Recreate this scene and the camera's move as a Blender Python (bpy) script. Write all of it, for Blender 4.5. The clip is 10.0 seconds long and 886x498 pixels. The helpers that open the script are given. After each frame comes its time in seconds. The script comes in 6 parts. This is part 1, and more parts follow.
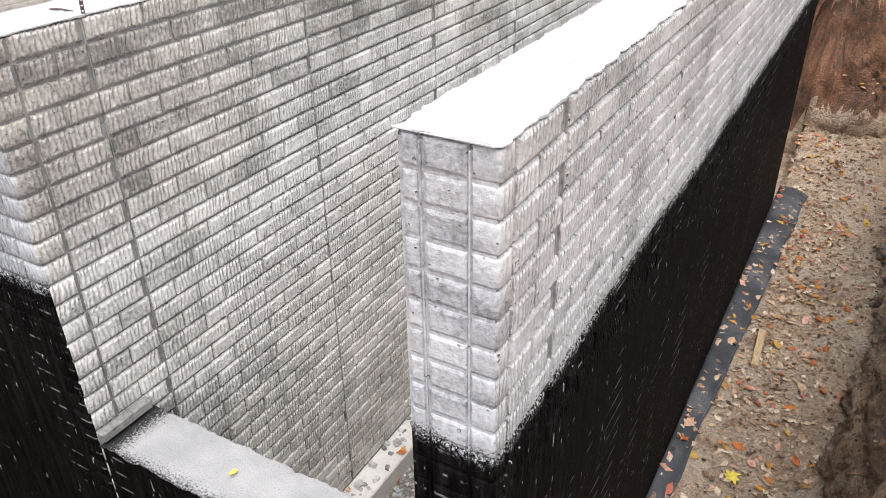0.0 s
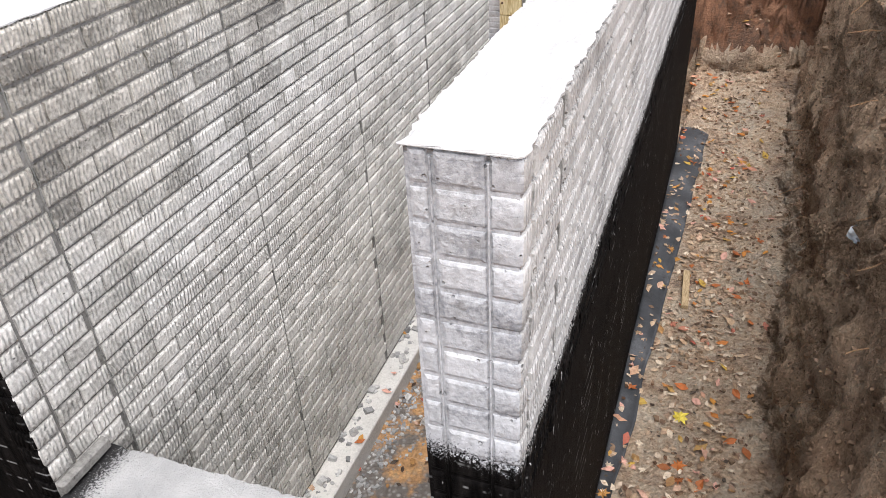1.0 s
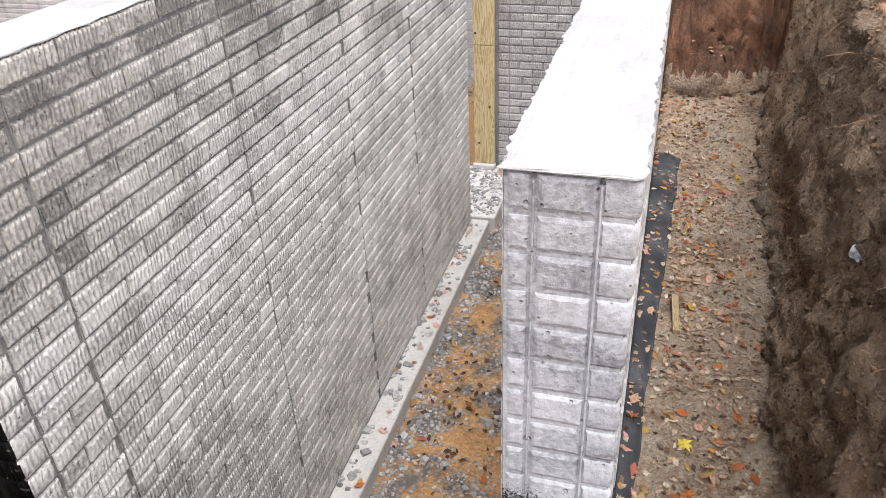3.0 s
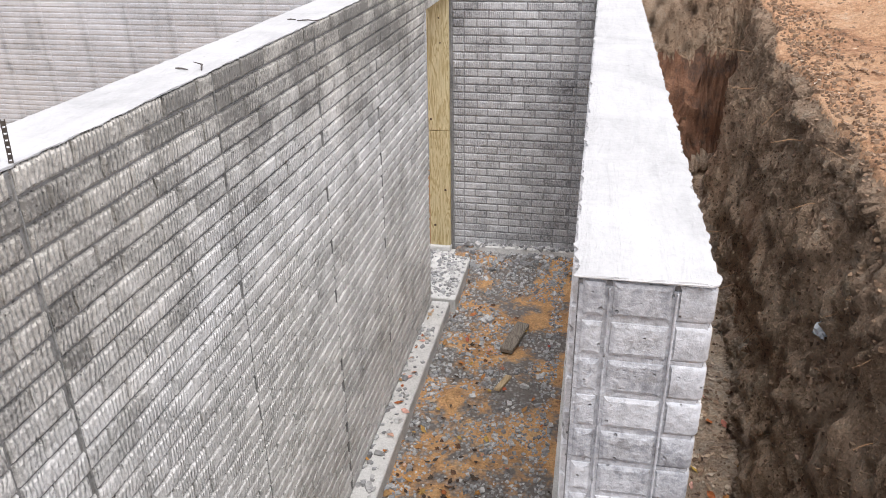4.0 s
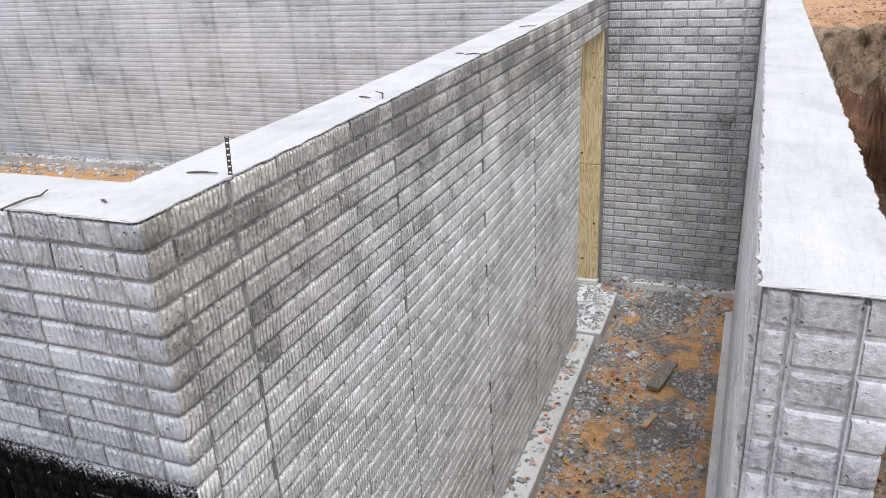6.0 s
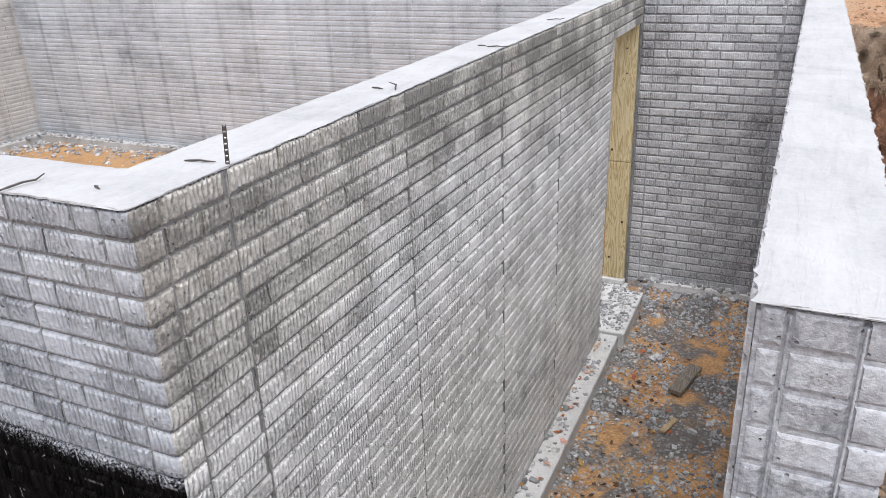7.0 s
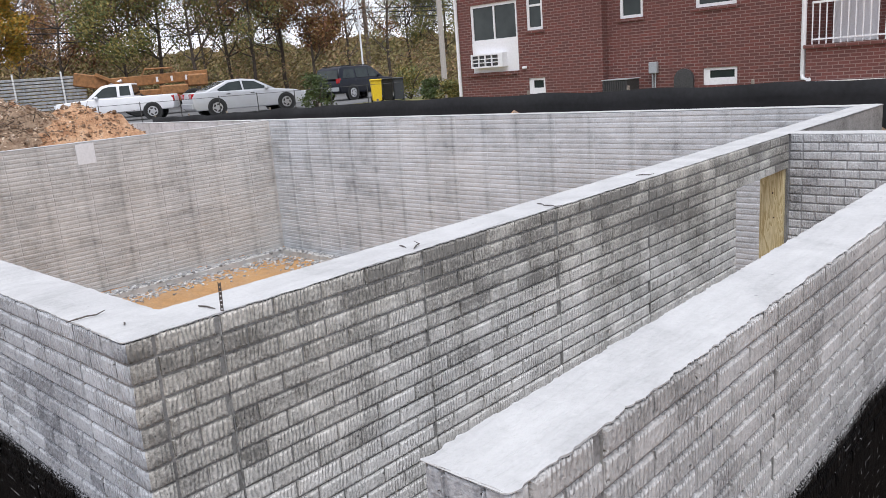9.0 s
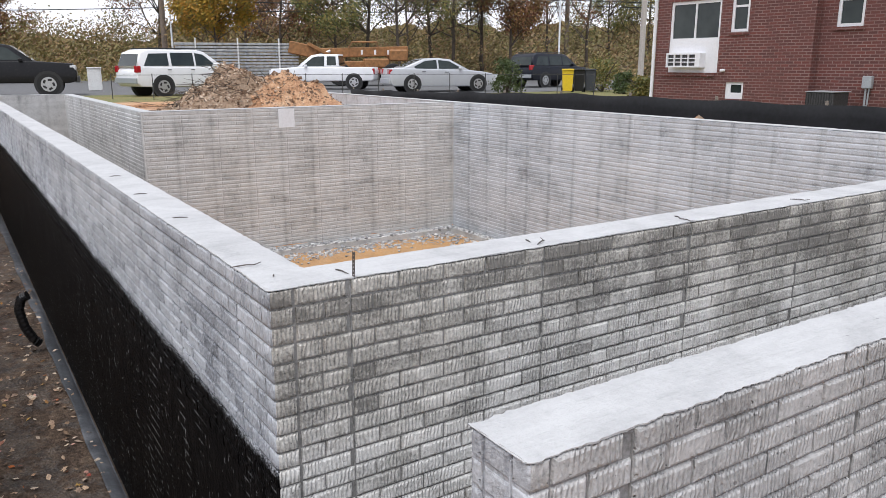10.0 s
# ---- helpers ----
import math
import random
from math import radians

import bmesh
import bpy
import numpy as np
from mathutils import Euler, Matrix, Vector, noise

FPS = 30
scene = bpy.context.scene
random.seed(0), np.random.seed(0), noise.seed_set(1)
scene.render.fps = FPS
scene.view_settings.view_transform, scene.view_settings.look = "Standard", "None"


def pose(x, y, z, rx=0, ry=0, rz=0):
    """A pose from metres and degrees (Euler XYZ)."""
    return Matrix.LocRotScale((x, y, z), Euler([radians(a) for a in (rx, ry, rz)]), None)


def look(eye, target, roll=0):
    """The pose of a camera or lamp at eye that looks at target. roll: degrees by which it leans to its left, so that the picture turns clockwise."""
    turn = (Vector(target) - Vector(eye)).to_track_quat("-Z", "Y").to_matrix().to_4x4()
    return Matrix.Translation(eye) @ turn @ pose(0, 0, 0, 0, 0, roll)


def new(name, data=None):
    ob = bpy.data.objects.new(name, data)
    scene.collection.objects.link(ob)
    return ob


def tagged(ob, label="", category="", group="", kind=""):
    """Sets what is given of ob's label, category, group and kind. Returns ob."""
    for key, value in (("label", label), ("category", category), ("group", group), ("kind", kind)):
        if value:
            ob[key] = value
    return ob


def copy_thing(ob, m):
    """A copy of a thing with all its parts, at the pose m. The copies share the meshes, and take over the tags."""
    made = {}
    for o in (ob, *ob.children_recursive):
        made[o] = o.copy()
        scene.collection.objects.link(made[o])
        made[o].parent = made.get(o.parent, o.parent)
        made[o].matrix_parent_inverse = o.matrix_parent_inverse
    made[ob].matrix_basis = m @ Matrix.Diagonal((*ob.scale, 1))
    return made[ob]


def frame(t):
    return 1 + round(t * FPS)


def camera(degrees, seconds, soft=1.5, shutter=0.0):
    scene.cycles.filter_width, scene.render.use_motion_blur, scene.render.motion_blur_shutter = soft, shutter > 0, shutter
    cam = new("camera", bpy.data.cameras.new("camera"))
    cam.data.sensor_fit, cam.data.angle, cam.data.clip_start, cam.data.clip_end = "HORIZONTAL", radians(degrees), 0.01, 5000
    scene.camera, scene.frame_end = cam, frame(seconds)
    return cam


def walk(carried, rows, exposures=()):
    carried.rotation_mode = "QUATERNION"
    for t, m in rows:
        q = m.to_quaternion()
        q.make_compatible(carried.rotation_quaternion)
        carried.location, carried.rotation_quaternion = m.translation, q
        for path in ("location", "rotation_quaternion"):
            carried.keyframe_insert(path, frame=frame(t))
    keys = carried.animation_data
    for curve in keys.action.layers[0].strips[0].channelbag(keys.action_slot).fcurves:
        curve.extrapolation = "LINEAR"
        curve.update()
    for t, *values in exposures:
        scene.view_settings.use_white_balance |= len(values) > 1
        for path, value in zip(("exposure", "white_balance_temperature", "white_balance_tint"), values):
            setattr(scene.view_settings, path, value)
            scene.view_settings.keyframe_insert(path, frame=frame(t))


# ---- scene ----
cam = camera(60.3, 10.0, soft=0.8)
PATH = [
    (0, (-0.03, 0.058, 0.461), (-0.897, 1.555, -0.542), -1.0),
    (0.5, (-0.199, 0.079, 0.511), (-0.888, 1.643, -0.528), -3.8),
    (1, (-0.256, 0.082, 0.508), (-0.866, 1.638, -0.59), -3.0),
    (1.5, (-0.211, 0.121, 0.503), (-0.876, 1.642, -0.612), -3.0),
    (2, (-0.18, 0.127, 0.466), (-0.89, 1.644, -0.627), -3.8),
    (2.2, (-0.198, 0.11, 0.451), (-0.894, 1.645, -0.624), -4.0),
    (3.3, (-0.602, 0.102, 0.463), (-1.027, 1.778, -0.541), -1.6),
    (3.5, (-0.642, 0.134, 0.464), (-1.027, 1.842, -0.504), -1.2),
    (4, (-0.703, 0.064, 0.515), (-1.061, 1.833, -0.348), -0.9),
    (4.5, (-0.73, 0.008, 0.536), (-1.14, 1.802, -0.247), -1.3),
    (5, (-0.743, -0.021, 0.528), (-1.253, 1.76, -0.225), -1.9),
    (5.5, (-0.753, -0.048, 0.514), (-1.374, 1.698, -0.238), -2.7),
    (6, (-0.75, -0.059, 0.508), (-1.461, 1.647, -0.256), -3.2),
    (7.5, (-0.65, 0.051, 0.497), (-1.507, 1.686, -0.272), -2.3),
    (8, (-0.53, 0.034, 0.539), (-1.56, 1.609, -0.138), -4.1),
    (8.5, (-0.121, 0.081, 0.58), (-1.364, 1.555, 0.048), -6.0),
    (9, (0.217, 0.2, 0.683), (-1.127, 1.61, 0.228), -4.5),
    (9.5, (0.474, 0.244, 0.73), (-1.03, 1.48, 0.268), -1.3),
    (10, (0.524, 0.202, 0.75), (-1.106, 1.261, 0.278), 0.0),
]
walk(cam, [(t, look(eye, target, roll)) for t, eye, target, roll in PATH],
     exposures=((0.0, 0.86, 6440, 10), (2.2, 0.86, 6460, 10), (3.4, 0.70, 6430, 11), (5.0, 0.58, 6270, 11), (6.2, 0.50, 6150, 10), (7.5, 0.48, 6150, 10), (8.5, 0.35, 6100, 10), (10.0, 0.32, 6120, 9)))

# ---- world and light ----
SUN_EL, SUN_ROT = radians(64), radians(145)
world = bpy.data.worlds.new("sky")
scene.world = world
world.use_nodes = True
wn, wl = world.node_tree.nodes, world.node_tree.links
bg = wn["Background"]
sky = wn.new("ShaderNodeTexSky")
sky.sky_type = "NISHITA"
sky.sun_disc = False
sky.sun_elevation, sky.sun_rotation = SUN_EL, SUN_ROT
sky.dust_density, sky.air_density = 2.0, 1.0
wc = wn.new("ShaderNodeTexCoord")
wmap = wn.new("ShaderNodeMapping")
wmap.inputs["Scale"].default_value = (1.0, 1.0, 2.6)
wnoise = wn.new("ShaderNodeTexNoise")
wnoise.inputs["Scale"].default_value = 2.2
wnoise.inputs["Detail"].default_value = 6.0
wramp = wn.new("ShaderNodeValToRGB")
wramp.color_ramp.elements[0].position, wramp.color_ramp.elements[1].position = 0.33, 0.50
wramp.color_ramp.elements[0].color = (0.25, 0.25, 0.25, 1)
wmix = wn.new("ShaderNodeMix")
wmix.data_type = "RGBA"
wmix.inputs["B"].default_value = (7.7, 7.5, 7.8, 1)
wl.new(wc.outputs["Generated"], wmap.inputs["Vector"])
wl.new(wmap.outputs["Vector"], wnoise.inputs["Vector"])
wl.new(wnoise.outputs["Fac"], wramp.inputs["Fac"])
wl.new(wramp.outputs["Color"], wmix.inputs["Factor"])
wl.new(sky.outputs["Color"], wmix.inputs["A"])
wl.new(wmix.outputs["Result"], bg.inputs["Color"])
bg.inputs["Strength"].default_value = 0.12

sun = bpy.data.lights.new("sun", "SUN")
sun.energy, sun.angle, sun.color = 1.9, radians(40), (1.0, 0.975, 0.94)
sun_ob = new("sun", sun)
sun_ob.matrix_world = pose(0, 0, 20, 90 - math.degrees(SUN_EL), 0, 180 - math.degrees(SUN_ROT))


# ---- materials ----
def nodes_of(name):
    m = bpy.data.materials.new(name)
    m.use_nodes = True
    nt = m.node_tree
    return m, nt, nt.nodes["Principled BSDF"]


class Net:
    """Short hand for wiring a material."""

    def __init__(self, name, rough=0.8, metal=0.0):
        self.mat, self.nt, self.bsdf = nodes_of(name)
        self.bsdf.inputs["Roughness"].default_value = rough
        self.bsdf.inputs["Metallic"].default_value = metal
        self.pos = self.nt.nodes.new("ShaderNodeNewGeometry")

    def link(self, a, b):
        self.nt.links.new(a, b)

    def put(self, socket, value):
        if hasattr(value, "is_output"):
            self.link(value, socket)
        else:
            socket.default_value = value

    def vec(self, scale=(1, 1, 1), src=None):
        n = self.nt.nodes.new("ShaderNodeMapping")
        n.inputs["Scale"].default_value = scale
        self.link(src or self.pos.outputs["Position"], n.inputs["Vector"])
        return n.outputs["Vector"]

    def noise(self, scale, detail=4.0, rough=0.55, stretch=(1, 1, 1), src=None, distort=0.0):
        n = self.nt.nodes.new("ShaderNodeTexNoise")
        n.inputs["Scale"].default_value = scale
        n.inputs["Detail"].default_value = detail
        n.inputs["Roughness"].default_value = rough
        n.inputs["Distortion"].default_value = distort
        self.link(self.vec(stretch, src), n.inputs["Vector"])
        return n.outputs["Fac"]

    def voronoi(self, scale, feature="F1", out="Distance", stretch=(1, 1, 1)):
        n = self.nt.nodes.new("ShaderNodeTexVoronoi")
        n.feature = feature
        n.inputs["Scale"].default_value = scale
        self.link(self.vec(stretch), n.inputs["Vector"])
        return n.outputs[out]

    def ramp(self, fac, *stops):
        n = self.nt.nodes.new("ShaderNodeValToRGB")
        e = n.color_ramp.elements
        while len(e) < len(stops):
            e.new(0.5)
        for k, (p, c) in zip(e, stops):
            k.position = p
            k.color = (*c, 1) if isinstance(c, tuple) else (c, c, c, 1)
        self.link(fac, n.inputs["Fac"])
        return n.outputs["Color"]

    def math(self, op, a, b=0.0, c=0.0):
        n = self.nt.nodes.new("ShaderNodeMath")
        n.operation = op
        for s, v in zip(n.inputs, (a, b, c)):
            self.put(s, v)
        return n.outputs[0]

    def mix(self, fac, a, b, blend="MIX"):
        n = self.nt.nodes.new("ShaderNodeMix")
        n.data_type, n.blend_type = "RGBA", blend
        for key, v in (("Factor", fac), ("A", a), ("B", b)):
            s = [i for i in n.inputs if i.name == key and (key == "Factor" and i.type == "VALUE" or key != "Factor" and i.type == "RGBA")][0]
            self.put(s, (*v, 1) if isinstance(v, tuple) and len(v) == 3 else v)
        return [o for o in n.outputs if o.type == "RGBA"][0]

    def xyz(self):
        n = self.nt.nodes.new("ShaderNodeSeparateXYZ")
        self.link(self.pos.outputs["Position"], n.inputs[0])
        return n.outputs

    def rand(self):
        o = self.nt.nodes.new("ShaderNodeObjectInfo").outputs["Random"]
        return self.math("FRACT", self.math("ADD", o, self.pos.outputs["Random Per Island"]))

    def bump(self, height, strength=0.5, dist=0.01, normal=None):
        n = self.nt.nodes.new("ShaderNodeBump")
        n.inputs["Strength"].default_value = strength
        n.inputs["Distance"].default_value = dist
        self.link(height, n.inputs["Height"])
        if normal:
            self.link(normal, n.inputs["Normal"])
        self.link(n.outputs["Normal"], self.bsdf.inputs["Normal"])
        return n.outputs["Normal"]

    def done(self, color=None, rough=None):
        if color is not None:
            self.put(self.bsdf.inputs["Base Color"], (*color, 1) if isinstance(color, tuple) else color)
        if rough is not None:
            self.put(self.bsdf.inputs["Roughness"], rough)
        return self.mat


def plain(name, color, rough=0.6, metal=0.0, vary=0.12, scale=30.0, relief=0.0):
    n = Net(name, rough, metal)
    f = n.noise(scale, 5)
    lo, hi = tuple(c * (1 - vary) for c in color), tuple(min(1, c * (1 + vary)) for c in color)
    if relief:
        n.bump(f, relief, 0.01)
    return n.done(n.ramp(f, (0.3, lo), (0.7, hi)))


def concrete(name, lo, hi, comb=0.0, coat=None, stain=0.5, tint=(1, 1, 1), piece=0.11, run=0.22, panel=0.0, weather=0.0, rock=0.60, pitted=1.0, pitch=0.0165):
    """Form-cast concrete: mottled greys, pinholes, combed grain, and where coat is a height, black damp-proofing sprayed on below it."""
    n = Net(name, 0.88)
    x, y, z = n.xyz()
    along = n.math("ADD", x, y)
    big = n.noise(1.3, 5, 0.6, (1, 1, 1.6), distort=0.6)
    mid = n.noise(7.0, 5, 0.65)
    fine = n.noise(70.0, 4, 0.7)
    streak = n.noise(5.0, 3, 0.6, (1, 1, 0.12))
    tone = n.math("ADD", n.math("MULTIPLY", big, 0.55 * stain * 2), n.math("MULTIPLY", mid, 0.35))
    tone = n.math("ADD", tone, n.math("MULTIPLY", n.noise(1.0, 3, 0.6, (0.5, 0.5, 9.0)), 0.28))
    tone = n.math("ADD", tone, n.math("MULTIPLY", n.math("SUBTRACT", n.rand(), 0.5), piece))
    tone = n.math("ADD", tone, n.math("MULTIPLY", n.math("SUBTRACT", streak, 0.5), run))
    tone = n.math("ADD", tone, n.math("MULTIPLY", n.math("SUBTRACT", fine, 0.5), 0.60))
    if weather:
        edge = n.math("ADD", z, n.math("MULTIPLY", n.noise(1.4, 5, 0.65, (1, 1, 0.5)), 1.5))
        tone = n.math("SUBTRACT", tone, n.math("MULTIPLY", n.ramp(edge, (0.05, 0.0), (0.55, 1.0)), weather))
    aged = n.ramp(edge, (0.05, 0.0), (0.6, 0.8)) if weather else None
    if panel:
        cell = n.nt.nodes.new("ShaderNodeTexWhiteNoise")
        cell.noise_dimensions = "1D"
        n.link(n.math("FLOOR", n.math("MULTIPLY", along, 1 / panel)), cell.inputs["W"])
        tone = n.math("ADD", tone, n.math("MULTIPLY", n.math("SUBTRACT", cell.outputs["Value"], 0.5), 0.07))
        frac = n.math("ABSOLUTE", n.math("SUBTRACT", n.math("FRACT", n.math("MULTIPLY", along, 1 / panel)), 0.5))
        tone = n.math("SUBTRACT", tone, n.math("MULTIPLY", n.ramp(frac, (0.40, 0.0), (0.5, 1.0)), n.math("MULTIPLY", streak, 0.22)))
    mids = tuple((a + b) / 2 for a, b in zip(lo, hi))
    col = n.ramp(tone, (0.29, tuple(c * 0.5 for c in lo)), (0.42, lo), (0.55, mids), (0.75, hi))
    warm = n.noise(0.8, 3, 0.5)
    col = n.mix(n.ramp(warm, (0.4, 0.0), (0.65, 0.3)), col, (1.0, 0.95, 0.89), "MULTIPLY")
    if weather:
        col = n.mix(aged, col, (0.97, 0.925, 0.86), "MULTIPLY")
    pits = n.voronoi(38.0)
    pit = n.ramp(n.math("ADD", pits, n.math("MULTIPLY", mid, 0.35)), (0.20, 1.0), (0.27, 0.0))
    col = n.mix(n.math("MULTIPLY", pit, 0.75 * pitted), col, (0.05, 0.05, 0.05))
    holes = n.ramp(n.math("ADD", n.voronoi(15.0), n.math("MULTIPLY", n.noise(40.0, 3), 0.22)), (0.165, 1.0), (0.20, 0.0))
    pit = n.math("MAXIMUM", pit, holes)
    chip = n.noise(24.0, 5, 0.75)
    rocky = n.ramp(n.noise(2.6, 4, 0.65), (0.50, 0.55 * rock), (0.66, 1.7 * rock))
    h = n.math("ADD", n.math("MULTIPLY", fine, 0.42), n.math("MULTIPLY", chip, rocky))
    # Low spots of the chip noise mixed towards dark grey.
    mottle = n.math("MULTIPLY", n.ramp(chip, (0.36, 1.0), (0.46, 0.0)), n.math("MULTIPLY", rocky, 0.52))
    col = n.mix(mottle, col, (0.22, 0.215, 0.205))
    h = n.math("SUBTRACT", h, n.math("MULTIPLY", pit, 0.9))
    if comb:
        wob = n.math("ADD", n.math("MULTIPLY", n.noise(13.0, 4, 0.6, (1, 1, 0.8)), 0.042), along)
        wob = n.math("ADD", wob, n.math("MULTIPLY", n.rand(), 0.05))
        wave = n.math("SINE", n.math("MULTIPLY", wob, 2 * math.pi / pitch))
        mask = n.ramp(n.noise(6.0, 5, 0.75), (0.40, 0.10), (0.56, 1.0))
        mask = n.math("MULTIPLY", mask, n.ramp(n.noise(50.0, 3, 0.7), (0.30, 0.35), (0.50, 1.0)))
        wave = n.math("MULTIPLY", wave, mask)
        h = n.math("ADD", h, n.math("MULTIPLY", wave, comb))
        # Comb valleys darkened in colour as well as in relief.
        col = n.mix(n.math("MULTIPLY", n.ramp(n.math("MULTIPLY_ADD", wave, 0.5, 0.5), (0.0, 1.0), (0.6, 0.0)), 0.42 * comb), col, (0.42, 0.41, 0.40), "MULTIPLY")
    n.bump(h, 0.95, 0.008)
    rough = 0.9
    if coat is not None:
        edge = n.math("ADD", n.math("MULTIPLY", n.noise(1.6, 3), 0.08), n.math("MULTIPLY", n.noise(150.0, 3, 0.8), 0.20))
        edge = n.math("ADD", edge, n.math("MULTIPLY", n.noise(16.0, 3, 0.6, (1, 1, 0.25)), 0.05))
        f = n.math("SUBTRACT", n.math("ADD", z, -coat + 0.165), edge)
        f = n.ramp(f, (0.0, 1.0), (0.035, 0.0))
        grain = n.noise(55.0, 5, 0.7, (1.0, 1.0, 0.10))
        black = n.ramp(grain, (0.38, (0.0022, 0.0021, 0.0022)), (0.50, (0.006, 0.0054, 0.0053)), (0.66, (0.014, 0.0125, 0.012)))
        dash = n.ramp(n.noise(34.0, 2, 0.5, (2.0, 2.0, 0.40)), (0.71, 0.0), (0.735, 0.9))
        course = n.math("ABSOLUTE", n.math("SUBTRACT", n.math("FRACT", n.math("MULTIPLY", z, 1 / 0.0677)), 0.5))
        line = n.math("MULTIPLY", n.ramp(course, (0.03, 1.0), (0.07, 0.0)), n.ramp(n.noise(9.0, 4, 0.7, (1, 1, 0.2)), (0.55, 0.0), (0.62, 0.5)))
        black = n.mix(n.math("MAXIMUM", dash, line), black, (0.42, 0.42, 0.42))
        col = n.mix(f, col, black)
        rough = n.math("SUBTRACT", 0.9, n.math("MULTIPLY", f, 0.30))
        n.put(n.bsdf.inputs["Specular IOR Level"], n.math("SUBTRACT", 0.4, n.math("MULTIPLY", f, 0.37)))
    return n.done(n.mix(1.0, col, tint, "MULTIPLY"), rough)


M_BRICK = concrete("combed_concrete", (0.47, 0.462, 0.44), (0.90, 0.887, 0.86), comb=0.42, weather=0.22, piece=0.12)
M_JOINT = concrete("joint_concrete", (0.15, 0.147, 0.14), (0.36, 0.353, 0.34))
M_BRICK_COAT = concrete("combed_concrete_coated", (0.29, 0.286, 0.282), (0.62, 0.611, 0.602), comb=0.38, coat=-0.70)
M_JOINT_COAT = concrete("joint_concrete_coated", (0.16, 0.159, 0.158), (0.36, 0.357, 0.357), coat=-0.70)
# Same concrete for south faces, their cool shade put into the colour.
M_SOUTH = concrete("shaded_combed_concrete_coated", (0.235, 0.245, 0.265), (0.56, 0.578, 0.61), comb=0.5, coat=-0.70, piece=0.15, rock=0.25)
# Pale end of the areaway wall, darkened and blued for its shadow side.
M_PALE_SHADED = concrete("pale_concrete_shaded", (0.25, 0.258, 0.278), (0.60, 0.612, 0.64), comb=0.10, coat=-0.70, piece=0.12, rock=0.75, pitch=0.03, pitted=0.3)
M_SMOOTH = concrete("ribbed_concrete", (0.37, 0.365, 0.355), (0.63, 0.622, 0.61), comb=0.0, piece=0.06, run=0.22, panel=0.61, pitted=0.35)
# Ribbed concrete again, with the north wall's cool light tinted into it.
M_SMOOTH_COOL = concrete("cool_lit_ribbed_concrete", (0.34, 0.35, 0.365), (0.60, 0.61, 0.635), comb=0.0, piece=0.06, run=0.20, panel=0.61, tint=(0.96, 0.98, 1.0), pitted=0.35)
# Areaway end wall: darker, greyer copy, the pit's shade painted into its colour.
M_END = concrete("shaded_end_concrete", (0.28, 0.282, 0.29), (0.64, 0.645, 0.66), comb=0.38, piece=0.13, rock=0.35)
M_END_JOINT = concrete("end_joint_concrete", (0.19, 0.19, 0.195), (0.42, 0.42, 0.43))
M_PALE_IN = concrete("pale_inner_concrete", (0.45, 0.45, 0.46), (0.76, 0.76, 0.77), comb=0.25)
M_SEAM = plain("dark_seam", (0.26, 0.256, 0.245), 0.9, vary=0.5, scale=45)
M_FOOT = concrete("footing_concrete", (0.44, 0.435, 0.42), (0.74, 0.73, 0.71), stain=0.6)


def top_material():
    n = Net("trowelled_top", 0.8)
    f = n.noise(3.0, 6, 0.6, distort=1.0)
    g = n.noise(60.0, 4, 0.7)
    brush = n.noise(26.0, 4, 0.7, (1, 0.14, 1), distort=0.6)
    t = n.math("ADD", n.math("MULTIPLY", f, 0.55), n.math("ADD", n.math("MULTIPLY", g, 0.25), n.math("MULTIPLY", brush, 0.25)))
    col = n.ramp(t, (0.38, (0.36, 0.358, 0.358)), (0.49, (0.435, 0.432, 0.432)), (0.62, (0.505, 0.502, 0.50)))
    spot = n.ramp(n.voronoi(9.0), (0.035, 1.0), (0.06, 0.0))
    col = n.mix(n.math("MULTIPLY", spot, 0.5), col, (0.16, 0.16, 0.165))
    n.bump(n.math("ADD", f, n.math("ADD", brush, n.math("MULTIPLY", g, 0.45))), 0.75, 0.010)
    return n.done(col)


M_TOP = top_material()


